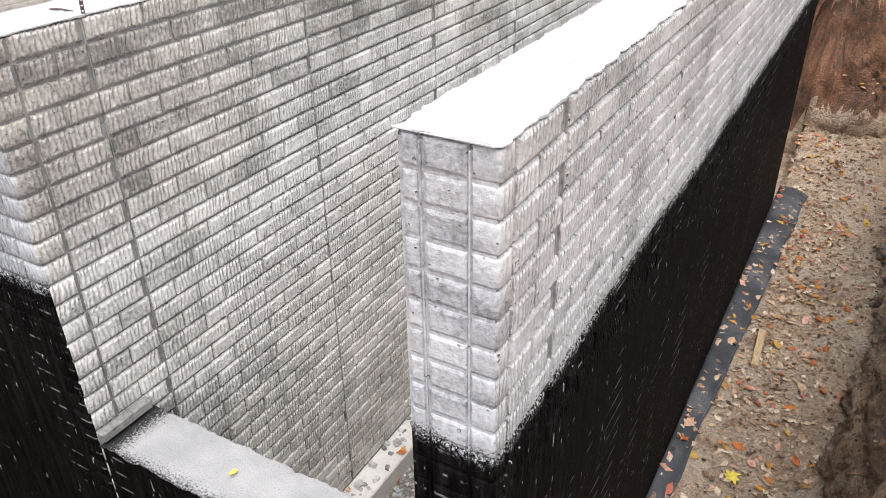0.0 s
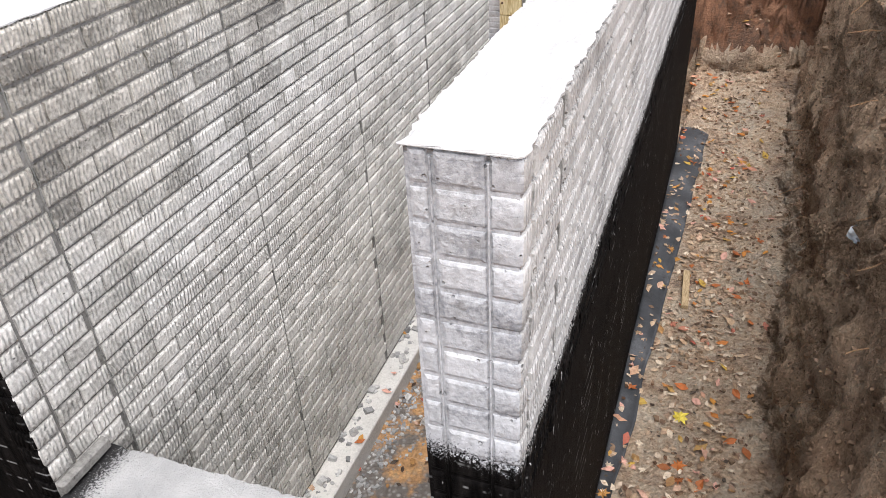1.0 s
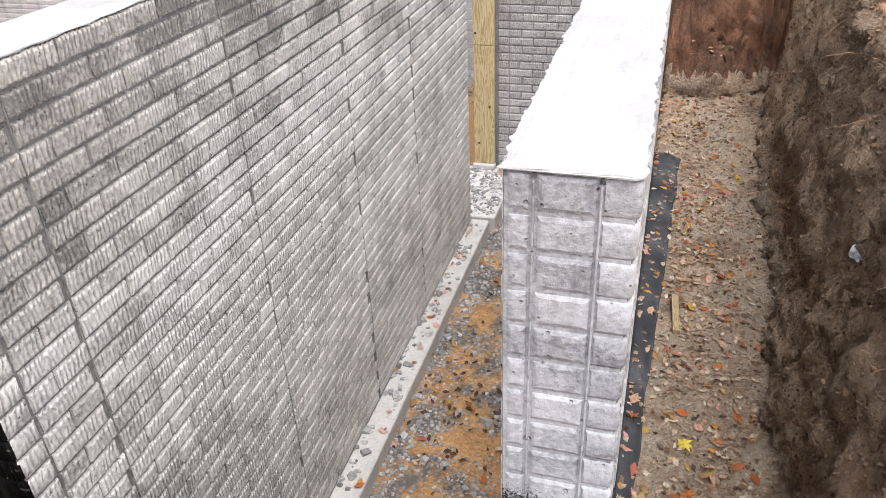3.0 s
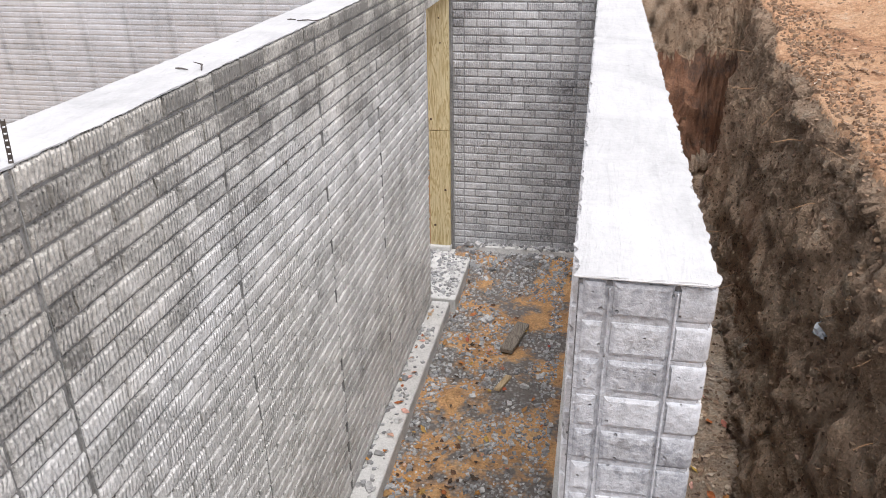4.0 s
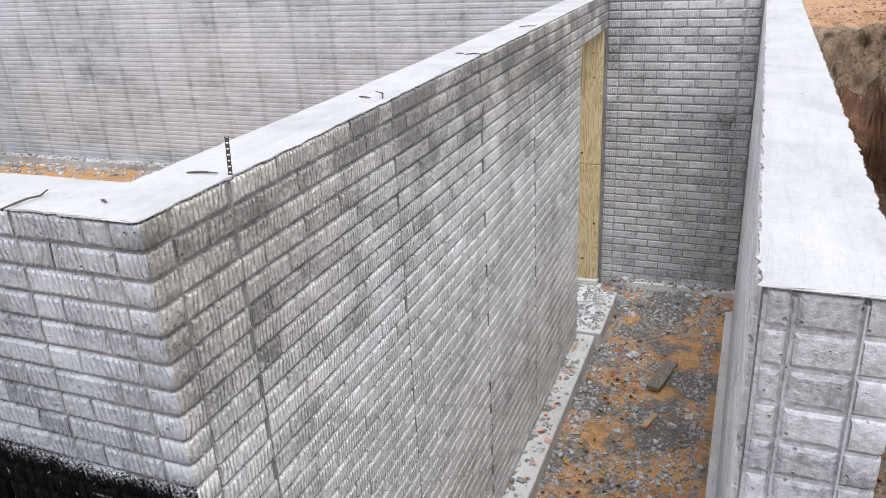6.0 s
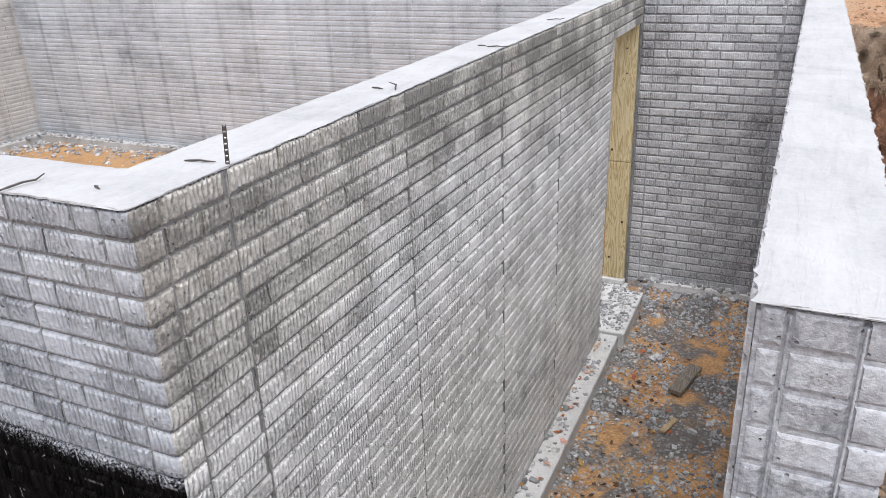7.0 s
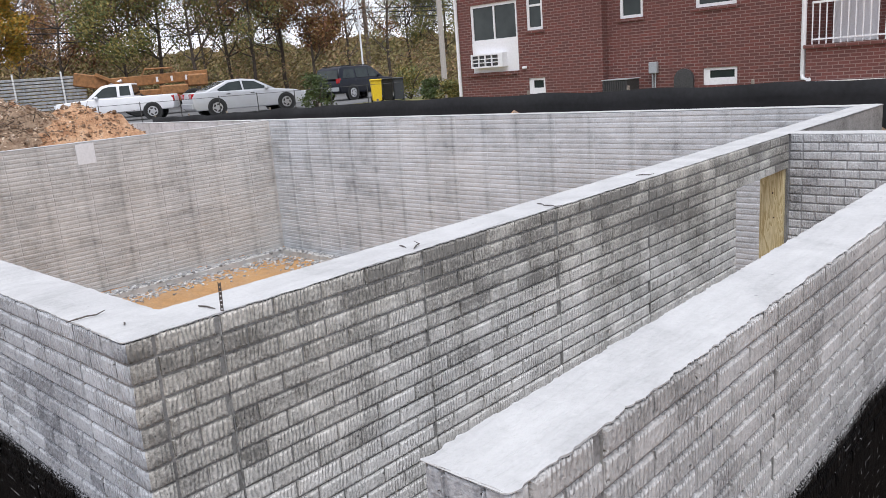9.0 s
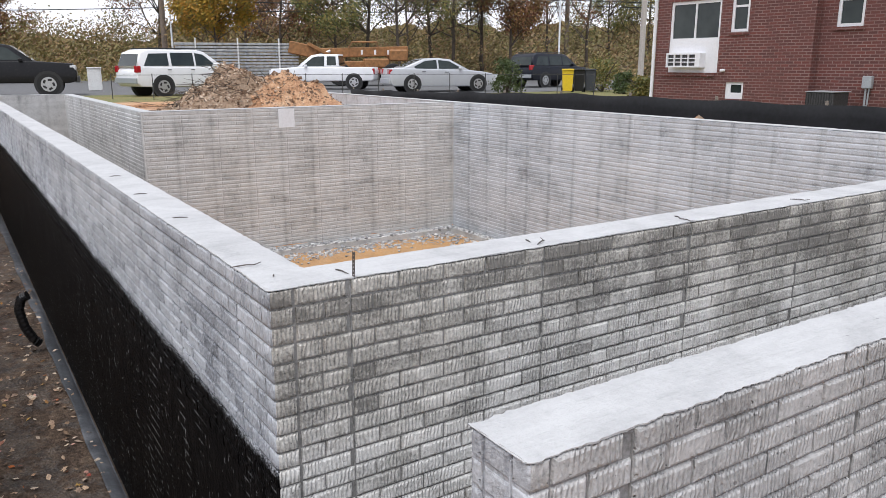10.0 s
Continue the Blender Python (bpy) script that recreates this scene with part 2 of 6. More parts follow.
def soil(name, stops, scale, gravel=0.0, relief=0.8, dist=0.04, topsoil=None):
    n = Net(name, 0.95)
    a = n.noise(scale, 8, 0.65, distort=0.8)
    b = n.noise(scale * 9, 8, 0.75)
    t = n.math("ADD", n.math("MULTIPLY", a, 0.55), n.math("MULTIPLY", b, 0.45))
    col = n.ramp(t, *stops)
    grit = n.noise(scale * 26, 6, 0.8)
    col = n.mix(n.ramp(grit, (0.37, 0.5), (0.47, 0.0)), col, (0.42, 0.40, 0.39), "MULTIPLY")
    crumb = n.math("ADD", n.voronoi(55.0), n.math("MULTIPLY", n.noise(30.0, 4, 0.7), 0.6))
    col = n.mix(n.ramp(crumb, (0.60, 0.0), (0.90, 0.22)), col, (0.36, 0.34, 0.33), "MULTIPLY")
    h = n.math("ADD", n.math("ADD", n.math("MULTIPLY", a, 0.5), n.math("MULTIPLY", grit, 0.4)), n.math("SUBTRACT", n.math("MULTIPLY", b, 0.8), n.math("MULTIPLY", crumb, 0.3)))
    if gravel:
        v = n.voronoi(34.0)
        c = n.voronoi(34.0, out="Color")
        m = n.ramp(n.noise(1.9, 5, 0.7), (0.46, 0.0), (0.54, gravel))
        stone = n.mix(n.ramp(v, (0.05, 1.0), (0.5, 0.0)), (0.20, 0.19, 0.18), n.ramp(c, (0.2, (0.30, 0.30, 0.305)), (0.9, (0.60, 0.595, 0.585))))
        col = n.mix(m, col, stone)
        h = n.math("SUBTRACT", h, n.math("MULTIPLY", v, 0.5))
    if topsoil is not None:
        z = n.xyz()[2]
        layer = n.math("ADD", z, n.math("MULTIPLY", n.noise(3.0, 5, 0.7), 0.5))
        col = n.mix(n.ramp(n.math("SUBTRACT", layer, topsoil), (0.0, 0.0), (0.25, 0.36)), col, (0.12, 0.08, 0.055))
        crack = n.ramp(n.noise(17.0, 6, 0.8, (1, 1, 0.45), distort=0.9), (0.36, 0.38), (0.44, 0.0))
        col = n.mix(crack, col, (0.035, 0.023, 0.015))
        red = n.math("MULTIPLY", n.ramp(n.noise(1.1, 4, 0.6), (0.50, 0.0), (0.62, 0.6)), n.ramp(n.math("ADD", layer, 1.7), (0.0, 1.0), (0.5, 0.0)))
        col = n.mix(red, col, (0.36, 0.15, 0.075))
        h = n.math("SUBTRACT", h, n.math("MULTIPLY", crack, 0.6))
    n.bump(h, relief, dist)
    return n.done(col)


M_BANK = soil("bank_soil", ((0.34, (0.23, 0.14, 0.088)), (0.44, (0.64, 0.43, 0.28)), (0.52, (0.84, 0.60, 0.41)), (0.62, (0.92, 0.74, 0.55))), 5.0, relief=1.0, dist=0.07, topsoil=-0.95)
M_FLOOR = soil("pit_floor_soil", ((0.33, (0.11, 0.065, 0.04)), (0.43, (0.58, 0.33, 0.16)), (0.53, (0.80, 0.46, 0.21)), (0.68, (0.88, 0.62, 0.35))), 2.6, gravel=0.95)
M_TRENCH = soil("trench_soil", ((0.36, (0.22, 0.145, 0.10)), (0.44, (0.58, 0.40, 0.275)), (0.51, (0.80, 0.61, 0.44)), (0.60, (0.90, 0.76, 0.60))), 2.9, gravel=0.25, relief=1.0, dist=0.05)
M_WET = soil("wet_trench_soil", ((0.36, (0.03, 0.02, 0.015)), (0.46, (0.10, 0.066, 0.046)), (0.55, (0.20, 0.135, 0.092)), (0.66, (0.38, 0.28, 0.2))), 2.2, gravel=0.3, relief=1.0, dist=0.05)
M_SAND = soil("sandy_ground", ((0.34, (0.16, 0.09, 0.055)), (0.43, (0.48, 0.25, 0.13)), (0.52, (0.70, 0.42, 0.24)), (0.64, (0.78, 0.55, 0.37))), 2.4, relief=1.0, dist=0.05)
M_CLEAN_SAND = soil("orange_sand", ((0.28, (0.34, 0.19, 0.085)), (0.5, (0.52, 0.30, 0.13)), (0.75, (0.62, 0.40, 0.20))), 1.2, gravel=0.12, relief=0.5)
M_CLAY = soil("red_clay", ((0.36, (0.075, 0.042, 0.03)), (0.46, (0.24, 0.145, 0.10)), (0.56, (0.44, 0.22, 0.13)), (0.68, (0.56, 0.33, 0.20))), 2.0, relief=1.0, dist=0.06)
M_LAWN = soil("autumn_lawn", ((0.3, (0.10, 0.12, 0.04)), (0.45, (0.17, 0.18, 0.06)), (0.6, (0.27, 0.20, 0.08)), (0.75, (0.36, 0.24, 0.11))), 0.7, relief=0.6)
M_BLACK_COAT = concrete("damp_proofing", (0.3, 0.3, 0.3), (0.5, 0.5, 0.5), coat=2.0)


# ---- building helpers ----
def part(name, bm, material, parent=None, label=""):
    """One mesh object out of a bmesh (or of (verts, faces)), under a thing or a part."""
    me = bpy.data.meshes.new(name)
    if isinstance(bm, tuple):
        me.from_pydata(bm[0], [], bm[1])
    else:
        bm.to_mesh(me)
        bm.free()
    for m in material if isinstance(material, (list, tuple)) else (material,):
        me.materials.append(m)
    ob = new(name, me)
    ob.parent = parent
    if label:
        tagged(ob, label)
    return ob


def empty(name, m=None):
    ob = new(name)
    ob.empty_display_size = 0.1
    if m is not None:
        ob.matrix_basis = m
    return ob


def add_box(bm, x0, x1, y0, y1, z0, z1, bevel=0.0, m=None, seg=1):
    r = bmesh.ops.create_cube(bm, size=1.0)
    vs = r["verts"]
    for v in vs:
        v.co = Vector((x0 + (v.co.x + 0.5) * (x1 - x0), y0 + (v.co.y + 0.5) * (y1 - y0), z0 + (v.co.z + 0.5) * (z1 - z0)))
    if bevel:
        es = list({e for v in vs for e in v.link_edges})
        vs = list(set(vs) | set(bmesh.ops.bevel(bm, geom=es, offset=bevel, segments=seg, affect="EDGES", profile=0.5)["verts"]))
        vs = [v for v in vs if v.is_valid]
    if m is not None:
        bmesh.ops.transform(bm, matrix=m, verts=vs)
    return vs


def boxed(*boxes, bevel=0.0):
    bm = bmesh.new()
    for b in boxes:
        add_box(bm, *b, bevel=bevel)
    return bm


def tube(points, radii, sides=8):
    """A bent, tapering rod through points, as (verts, faces)."""
    vs, fs = [], []
    pts = [Vector(p) for p in points]
    for i, p in enumerate(pts):
        d = (pts[min(i + 1, len(pts) - 1)] - pts[max(i - 1, 0)]).normalized()
        a = d.orthogonal().normalized()
        b = d.cross(a)
        r = radii[i] if isinstance(radii, (list, tuple)) else radii
        for k in range(sides):
            w = 2 * math.pi * k / sides
            vs.append(tuple(p + (a * math.cos(w) + b * math.sin(w)) * r))
    for i in range(len(pts) - 1):
        for k in range(sides):
            q, e = i * sides, (k + 1) % sides
            fs.append((q + k, q + e, q + sides + e, q + sides + k))
    fs.append(tuple(range(sides))[::-1])
    fs.append(tuple(range(len(vs) - sides, len(vs))))
    return vs, fs


def joined(pieces):
    vs, fs = [], []
    for v, f in pieces:
        o = len(vs)
        vs.extend(v)
        fs.extend(tuple(i + o for i in q) for q in f)
    return vs, fs


def structure(ob, label, category):
    return tagged(ob, label, category, kind="structure")


FACING = {"+x": 90, "-y": 0, "+y": 180, "-x": -90}
brick_cache = {}


def brick_verts(length, height, proud=0.010, bev=0.0075):
    a, b = length / 2, height / 2
    vs = [(-a, 0.002, -b), (a, 0.002, -b), (a, 0.002, b), (-a, 0.002, b)]
    c, d = a - bev * 0.5, b - bev * 0.5
    vs += [(-c, -proud * 0.7, -d), (c, -proud * 0.7, -d), (c, -proud * 0.7, d), (-c, -proud * 0.7, d)]
    c, d = a - bev * 1.3, b - bev * 1.3
    vs += [(-c, -proud, -d), (c, -proud, -d), (c, -proud, d), (-c, -proud, d)]
    fs = [(8, 9, 10, 11)]
    for o in (0, 4):
        fs += [(o + k, o + (k + 1) % 4, o + 4 + (k + 1) % 4, o + 4 + k) for k in range(4)]
    return vs, fs


def bricks_on(wall, facing, at, s0, s1, z0, z1, material, seams=(), limit=300, near=None, course=0.0677, unit=0.2032, gap=0.0056, seed=1, top=0.0, proud=0.0105):
    """Lay bricks in running bond on a wall face: singly as far as limit goes, nearest to near first, the rest as one joined part."""
    rng = random.Random(seed)
    spots = []
    cuts = sorted([s0, *[s for s in seams if s0 < s < s1], s1])
    row = 0
    zt = top
    while zt - course * 0.6 > z0:
        if zt <= z1 + 0.001:
            for a, b in zip(cuts, cuts[1:]):
                off = (row % 2) * unit / 2 + rng.uniform(-0.012, 0.012)
                s = a - off if off > 0.02 else a
                while s < b - 0.015:
                    p, q = max(s, a), min(s + unit, b)
                    if q - p > 0.03:
                        spots.append((p, q, zt))
                    s += unit
        row += 1
        zt -= course
    if near is not None:
        spots.sort(key=lambda k: abs(k[0] - near[0]) + abs(k[2] - near[1]) * 0.8)
    rest = []
    rot = FACING[facing]
    for k, (p, q, zt) in enumerate(spots):
        mid, zc = (p + q) / 2, zt - course / 2
        xyz = (at, mid, zc) if "x" in facing else (mid, at, zc)
        m = pose(*xyz, rng.uniform(-0.5, 0.5), rng.uniform(-0.3, 0.3), rot + rng.uniform(-0.35, 0.35))
        length = round((q - p - gap * 0.5) / 0.006) * 0.006
        if k < limit:
            key = (length, material.name, proud)
            if key not in brick_cache:
                me = bpy.data.meshes.new("brick")
                me.from_pydata(*((lambda g: (g[0], [], g[1]))(brick_verts(length, course - gap, proud))))
                me.materials.append(material)
                brick_cache[key] = me
            ob = new("brick", brick_cache[key])
            ob.parent = wall
            ob.matrix_basis = m
        else:
            v, f = brick_verts(length, course - gap, proud)
            rest.append(([tuple(m @ Vector(c)) for c in v], f))
    if rest:
        tagged(part("brickwork", joined(rest), material, wall), kind="stuff")


def cap(wall, x0, x1, y0, y1, z=0.0, thick=0.006, ragged=0.005, seed=0.0, step=0.018, round0=0.0, flush1=False, join=None):
    """The trowelled top of a wall: a thin skin with ragged edges. round0 rounds its first end, flush1 ends it clean, join is a stretch of its low side that meets another top."""
    along_x = (x1 - x0) > (y1 - y0)
    a0, a1, b0, b1 = (x0, x1, y0, y1) if along_x else (y0, y1, x0, x1)
    count = max(4, int((a1 - a0) / step))
    marks = [a0 + (a1 - a0) * i / count for i in range(count + 1)]
    if round0:
        marks = [a0 + round0 * q for q in (0.0, 0.1, 0.25, 0.5, 0.8)] + [m for m in marks if m > a0 + round0]
    cross = 10
    w = cross + 3
    vs, fs = [], []
    for i, a in enumerate(marks):
        meets = join is not None and join[0] <= a <= join[1]
        e0 = b0 if meets else b0 - 0.006 - ragged * (noise.noise((a * 14, seed, 0.0)) + 0.9 * noise.noise((a * 47, seed, 2.0)) + 0.5 * noise.noise((a * 120, seed, 4.0)))
        e1 = b1 + 0.006 + ragged * (noise.noise((a * 14, seed, 7.0)) + 0.9 * noise.noise((a * 47, seed, 9.0)) + 0.5 * noise.noise((a * 120, seed, 6.0)))
        if round0 and a < a0 + round0:
            pull = round0 - math.sqrt(max(0.0, round0 ** 2 - (a0 + round0 - a) ** 2))
            e0, e1 = e0 + pull * (0.35 if not meets else 0.0), e1 - pull
        at = []
        for k in range(cross + 1):
            b = e0 + (e1 - e0) * k / cross
            aa = a
            if i == 0:
                aa = a + 0.006 * noise.noise((b * 30, seed, 5.0)) + 0.004 * noise.noise((b * 110, seed, 1.0))
            wx, wy = (aa, b) if along_x else (b, aa)
            up = 0.003 * noise.noise((wx * 4, wy * 4, 3.0)) + 0.0012 * noise.noise((wx * 22, wy * 22, 8.0))
            edge = (k == 0 and not meets) or k == cross or i == 0 or (i == len(marks) - 1 and not flush1)
            if edge:
                up -= 0.0025
            at.append((aa, b))
            vs.append((wx, wy, z + up))
        for aa, b in (at[0], at[-1]):
            drop = z - thick - 0.003 * noise.noise((aa * 15, b, seed))
            vs.append((aa, b, drop) if along_x else (b, aa, drop))
    for i in range(len(marks) - 1):
        p, q = i * w, i * w + w
        for k in range(cross):
            fs.append((p + k, q + k, q + k + 1, p + k + 1))
        fs.append((p + cross + 1, q + cross + 1, q, p))
        fs.append((p + cross, q + cross, q + cross + 2, p + cross + 2))
    for p in (0, (len(marks) - 1) * w):
        fs.append((p + cross + 1, *range(p, p + cross + 1), p + cross + 2))
    bm = bmesh.new()
    bvs = [bm.verts.new(v) for v in vs]
    for f in fs:
        bm.faces.new([bvs[i] for i in f])
    bmesh.ops.recalc_face_normals(bm, faces=bm.faces)
    return part("wall_top", bm, M_TOP, wall, "white trowelled concrete top")


# ---- the ground ----
FLOOR = -2.66


def steps(*runs):
    out = []
    for a, b, d in runs:
        k = max(1, round((b - a) / d))
        out += [a + (b - a) * i / k for i in range(k)]
    return out + [runs[-1][1]]


def smooth(t):
    t = max(0.0, min(1.0, t))
    return t * t * (3 - 2 * t)


def fbm(x, y, z=0.0, octaves=4):
    s, a, f = 0.0, 1.0, 1.0
    for _ in range(octaves):
        s += a * noise.noise((x * f, y * f, z * f))
        a *= 0.5
        f *= 2.1
    return s


def natural(x, y):
    """The height of the ground as it was before digging."""
    north = smooth((y - 5.0) / 6.0)
    west = smooth((-x - 8.0) / 12.0)
    z = -0.72 + 0.36 * max(north, west)
    z -= 0.12 * smooth((math.hypot(x, y) - 22) / 14)
    near = 1 - smooth((math.hypot(x, y) - 14) / 10)
    z += 0.07 * fbm(x * 0.9, y * 0.9, 1.0) * near + 0.03 * fbm(x * 4, y * 4, 5.0, 3) * near
    return z


def mound(x, y, cx, cy, rx, ry, h):
    r = math.hypot((x - cx) / rx, (y - cy) / ry) + 0.16 * fbm(x * 0.9, y * 0.9, cx)
    return h * smooth(1.15 - r) * (1 + 0.25 * fbm(x * 2.2, y * 2.2, 3.0))


def bank_foot(y):
    return 0.26 + 0.04 * (max(-1.0, min(y, 12.0)) - 2.4)


def depth_in(x, y):
    """How far inside the excavation a place lies: 0 on the natural ground, 1 on the dug floor."""
    wob = 0.07 * fbm(x * 1.3, y * 1.3, 2.0) + 0.03 * fbm(x * 5, y * 5, 9.0, 2)
    foot = bank_foot(y) + wob
    rise = 0.34 + 0.05 * fbm(0.0, y * 0.8, 4.0)
    east = smooth(1 - (x - foot) / rise)
    south = smooth((y + 0.36 + wob) / 0.36)
    lim = 9.75 - 1.7 * smooth((x + 2.0) / 1.0)
    north = smooth(1 - (y - lim - wob * 2) / 0.5)
    west = smooth((x + 22.2 + wob) / 0.5)
    d = min(east, south, north, west)
    if -20.9 < x < -12.7 and 3.1 < y < 9.0:
        d = 0.0
    return d


def ground_height(x, y):
    d = depth_in(x, y)
    z = natural(x, y)
    z += mound(x, y, -16.6, 6.3, 1.9, 1.7, 0.85) + mound(x, y, -15.8, 7.4, 1.6, 1.0, 0.42) + mound(x, y, -16.2, 4.9, 2.0, 1.3, 0.42)
    z += mound(x, y, -7.4, 10.05, 0.5, 0.3, 0.55) + mound(x, y, -4.2, 10.1, 1.6, 0.4, 0.24) + mound(x, y, -2.9, 10.2, 1.0, 0.4, 0.28)
    z += mound(x, y, 2.6, 8.0, 1.3, 2.2, 0.5) + mound(x, y, 2.2, 11.5, 2.0, 1.2, 0.6)
    if -20.9 < x < -12.7 and 7.6 < y < 9.0:
        z -= 0.25 * smooth((y - 7.6) / 0.8)
    low = FLOOR + 0.025 * fbm(x * 2.5, y * 2.5, 6.0) + 0.012 * fbm(x * 9, y * 9, 8.0, 2)
    if -1.9 < x < -0.6 and 1.1 < y < 6.6:
        low += -0.04 + 0.15 * smooth((y - 5.9) / 0.5)
    if x > -0.5:
        low += 0.06 * smooth((x + 0.1) / 0.4) + 0.32 * smooth((y - 6.6) / 1.6)
    return z + (low - z) * d, d


def build_ground():
    xs = [-420, -260, -160, -110, -80, -60, -48, -40, -34, -29, -26] + steps((-24, -18.6, 0.3), (-18.6, -12.4, 0.16), (-12.4, -2.2, 0.4), (-2.2, -0.5, 0.09), (-0.5, 0.085, 0.018), (0.1, 1.1, 0.0105), (1.4, 4.0, 0.13), (4, 9, 0.8)) + [12, 18, 30, 55, 100, 200, 420]
    ys = [-420, -200, -90, -40, -18, -8, -4] + steps((-2.4, -0.5, 0.3), (-0.5, 0.5, 0.07), (0.5, 1.9, 0.08), (1.9, 7.0, 0.03), (7.0, 7.8, 0.035), (7.8, 8.9, 0.02), (8.9, 9.6, 0.05), (9.6, 10.5, 0.03), (10.5, 11.8, 0.1), (11.8, 20, 0.7)) + [24, 30, 38, 48, 60, 80, 120, 200, 420]
    vs, fs, mats = [], [], []
    nx = len(xs)
    info = []
    for y in ys:
        for x in xs:
            if 0.1 <= x < 1.1:
                x = bank_foot(y) - 0.13 + (x - 0.1) * 0.72
            elif -0.5 < x < 0.1:
                x = -0.5 + (x + 0.5) / 0.6 * (bank_foot(y) + 0.37)
            z, d = ground_height(x, y)
            px, py = x, y
            if 0.03 < d < 0.985 and -2 < x < 3:
                lump = 1.0 - 2.0 * abs(noise.noise((x * 3, y * 4.5, z * 5)))
                crumb = 1.0 - 2.0 * abs(noise.noise((x * 9, y * 12, z * 13)))
                k = 0.07 * fbm(x * 2.0, y * 2.2, z * 2.4) - 0.03 * lump - 0.030 * crumb + 0.050 * fbm(x * 22, y * 16, z * 22, 3)
                far = smooth((y - 7.7) / 0.5)
                py += k * 1.2 * far
                px += k * (1 - far)
                z += 0.03 * fbm(x * 9, y * 9, z * 9 + 4, 4)
            vs.append((px, py, z))
            info.append(d)
    for j in range(len(ys) - 1):
        for i in range(nx - 1):
            a = j * nx + i
            fs.append((a, a + 1, a + 1 + nx, a + nx))
            x, y = (xs[i] + xs[i + 1]) / 2, (ys[j] + ys[j + 1]) / 2
            d = info[a]
            if d > 0.9:
                if -2.2 < x < -0.6 and 1.1 < y < 6.7:
                    mats.append(1)
                elif x < -2.0 and 1.1 < y < 9.0:
                    mats.append(4)
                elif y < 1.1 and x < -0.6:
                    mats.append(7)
                else:
                    mats.append(2)
            elif d > 0.02:
                mats.append(5 if y > 7.9 + 0.15 * math.sin(x * 7) and x < 1.6 and d > 0.35 else 0)
            elif -19.5 < x < -12.7 and 3.0 < y < 9.0:
                mats.append(0 if y < 6.0 + 0.4 * math.sin(x * 3) else 3)
            elif (x < -24 or (y > 13.5 and (x < -4 or y > 20)) or x > 12 or y < -8):
                mats.append(6)
            else:
                mats.append(3)
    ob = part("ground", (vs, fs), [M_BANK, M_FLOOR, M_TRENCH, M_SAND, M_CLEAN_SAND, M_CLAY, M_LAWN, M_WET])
    for p, k in zip(ob.data.polygons, mats):
        p.material_index = k
        p.use_smooth = True
    return structure(ob, "dug earth with steep brown bank, orange sand and gravel", "ground")


ground = build_ground()

# ---- the foundation walls ----
BOT = -2.60
BODY = -0.012


def wall_body(name, boxes, material, label):
    return structure(part(name, boxed(*boxes), material), label, "wall")


# wall with the doorway, between basement and areaway
AX0, AX1, KY = -2.10, -1.893, 1.066
DOOR0, DOOR1, LINTEL = 5.41, 6.415, -0.24
wall_east = wall_body("wall_east", [(AX0, AX1, KY, DOOR0, BOT, BODY), (AX0, AX1, DOOR0, DOOR1, LINTEL, BODY), (AX0, AX1, DOOR1, 9.17, BOT, BODY)], M_JOINT, "grey brick-patterned poured concrete basement wall with a doorway")
SEAMS_A = (1.367, 2.283, 3.225, 4.15, 5.05)
# outer wall running west from the corner
wall_south = wall_body("wall_south", [(-21.6, AX0, KY, 1.272, BOT, BODY)], M_JOINT_COAT, "poured concrete basement wall, black damp-proofing below, brick pattern above")
wall_corner = part("corner_face", boxed((AX0, AX1 - 0.004, KY - 0.003, KY, BOT, BODY)), M_JOINT_COAT, wall_east)
wall_north = wall_body("wall_north", [(-20.9, AX0, 8.965, 9.17, BOT, BODY)], M_SMOOTH_COOL, "pale grey ribbed poured concrete basement wall")
wall_west = wall_body("wall_west", [(-12.77, -12.57, 2.90, 8.965, BOT, BODY)], M_SMOOTH, "pale grey ribbed poured concrete basement wall")
wall_return = wall_body("wall_return", [(-21.4, -12.77, 2.90, 3.10, BOT, BODY)], M_SMOOTH, "pale grey ribbed poured concrete return wall")
wall_far = wall_body("wall_far", [(-21.6, -21.4, 1.272, 3.10, BOT, BODY)], M_SMOOTH, "pale grey poured concrete end wall")
# the areaway
BX0, BX1, BY = -0.705, -0.512, 1.078
CY = 6.43
wall_areaway = wall_body("wall_areaway", [(BX0, BX1, BY, CY + 0.2, BOT, BODY)], M_JOINT_COAT, "freestanding poured concrete areaway wall, black damp-proofing below")
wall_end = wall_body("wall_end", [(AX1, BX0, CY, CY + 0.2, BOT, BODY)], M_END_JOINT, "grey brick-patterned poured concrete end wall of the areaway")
wall_sill = wall_body("wall_sill", [(AX1, BX0, KY, 1.272, BOT, -1.292)], M_BLACK_COAT, "low concrete sill wall with black coating and white top")

cap(wall_east, AX0, AX1, KY - 0.010, 9.17, 0.0, seed=1.0, step=0.009, round0=0.016, join=(KY - 0.02, 1.285))
cap(wall_south, -21.6, AX0, KY, 1.272, 0.0, seed=2.0, flush1=True)
cap(wall_north, -20.9, AX0 - 0.006, 8.965, 9.17, -0.001, seed=3.0, step=0.08)
cap(wall_west, -12.77, -12.57, 2.90, 8.96, -0.002, seed=4.0, step=0.08)
cap(wall_return, -21.39, -12.776, 2.90, 3.10, -0.001, seed=5.0, step=0.1)
cap(wall_far, -21.6, -21.4, 1.28, 3.10, -0.003, seed=6.0, step=0.1)
cap(wall_areaway, BX0, BX1, BY - 0.010, CY + 0.2, 0.0, seed=7.0, ragged=0.007, round0=0.012, step=0.007)
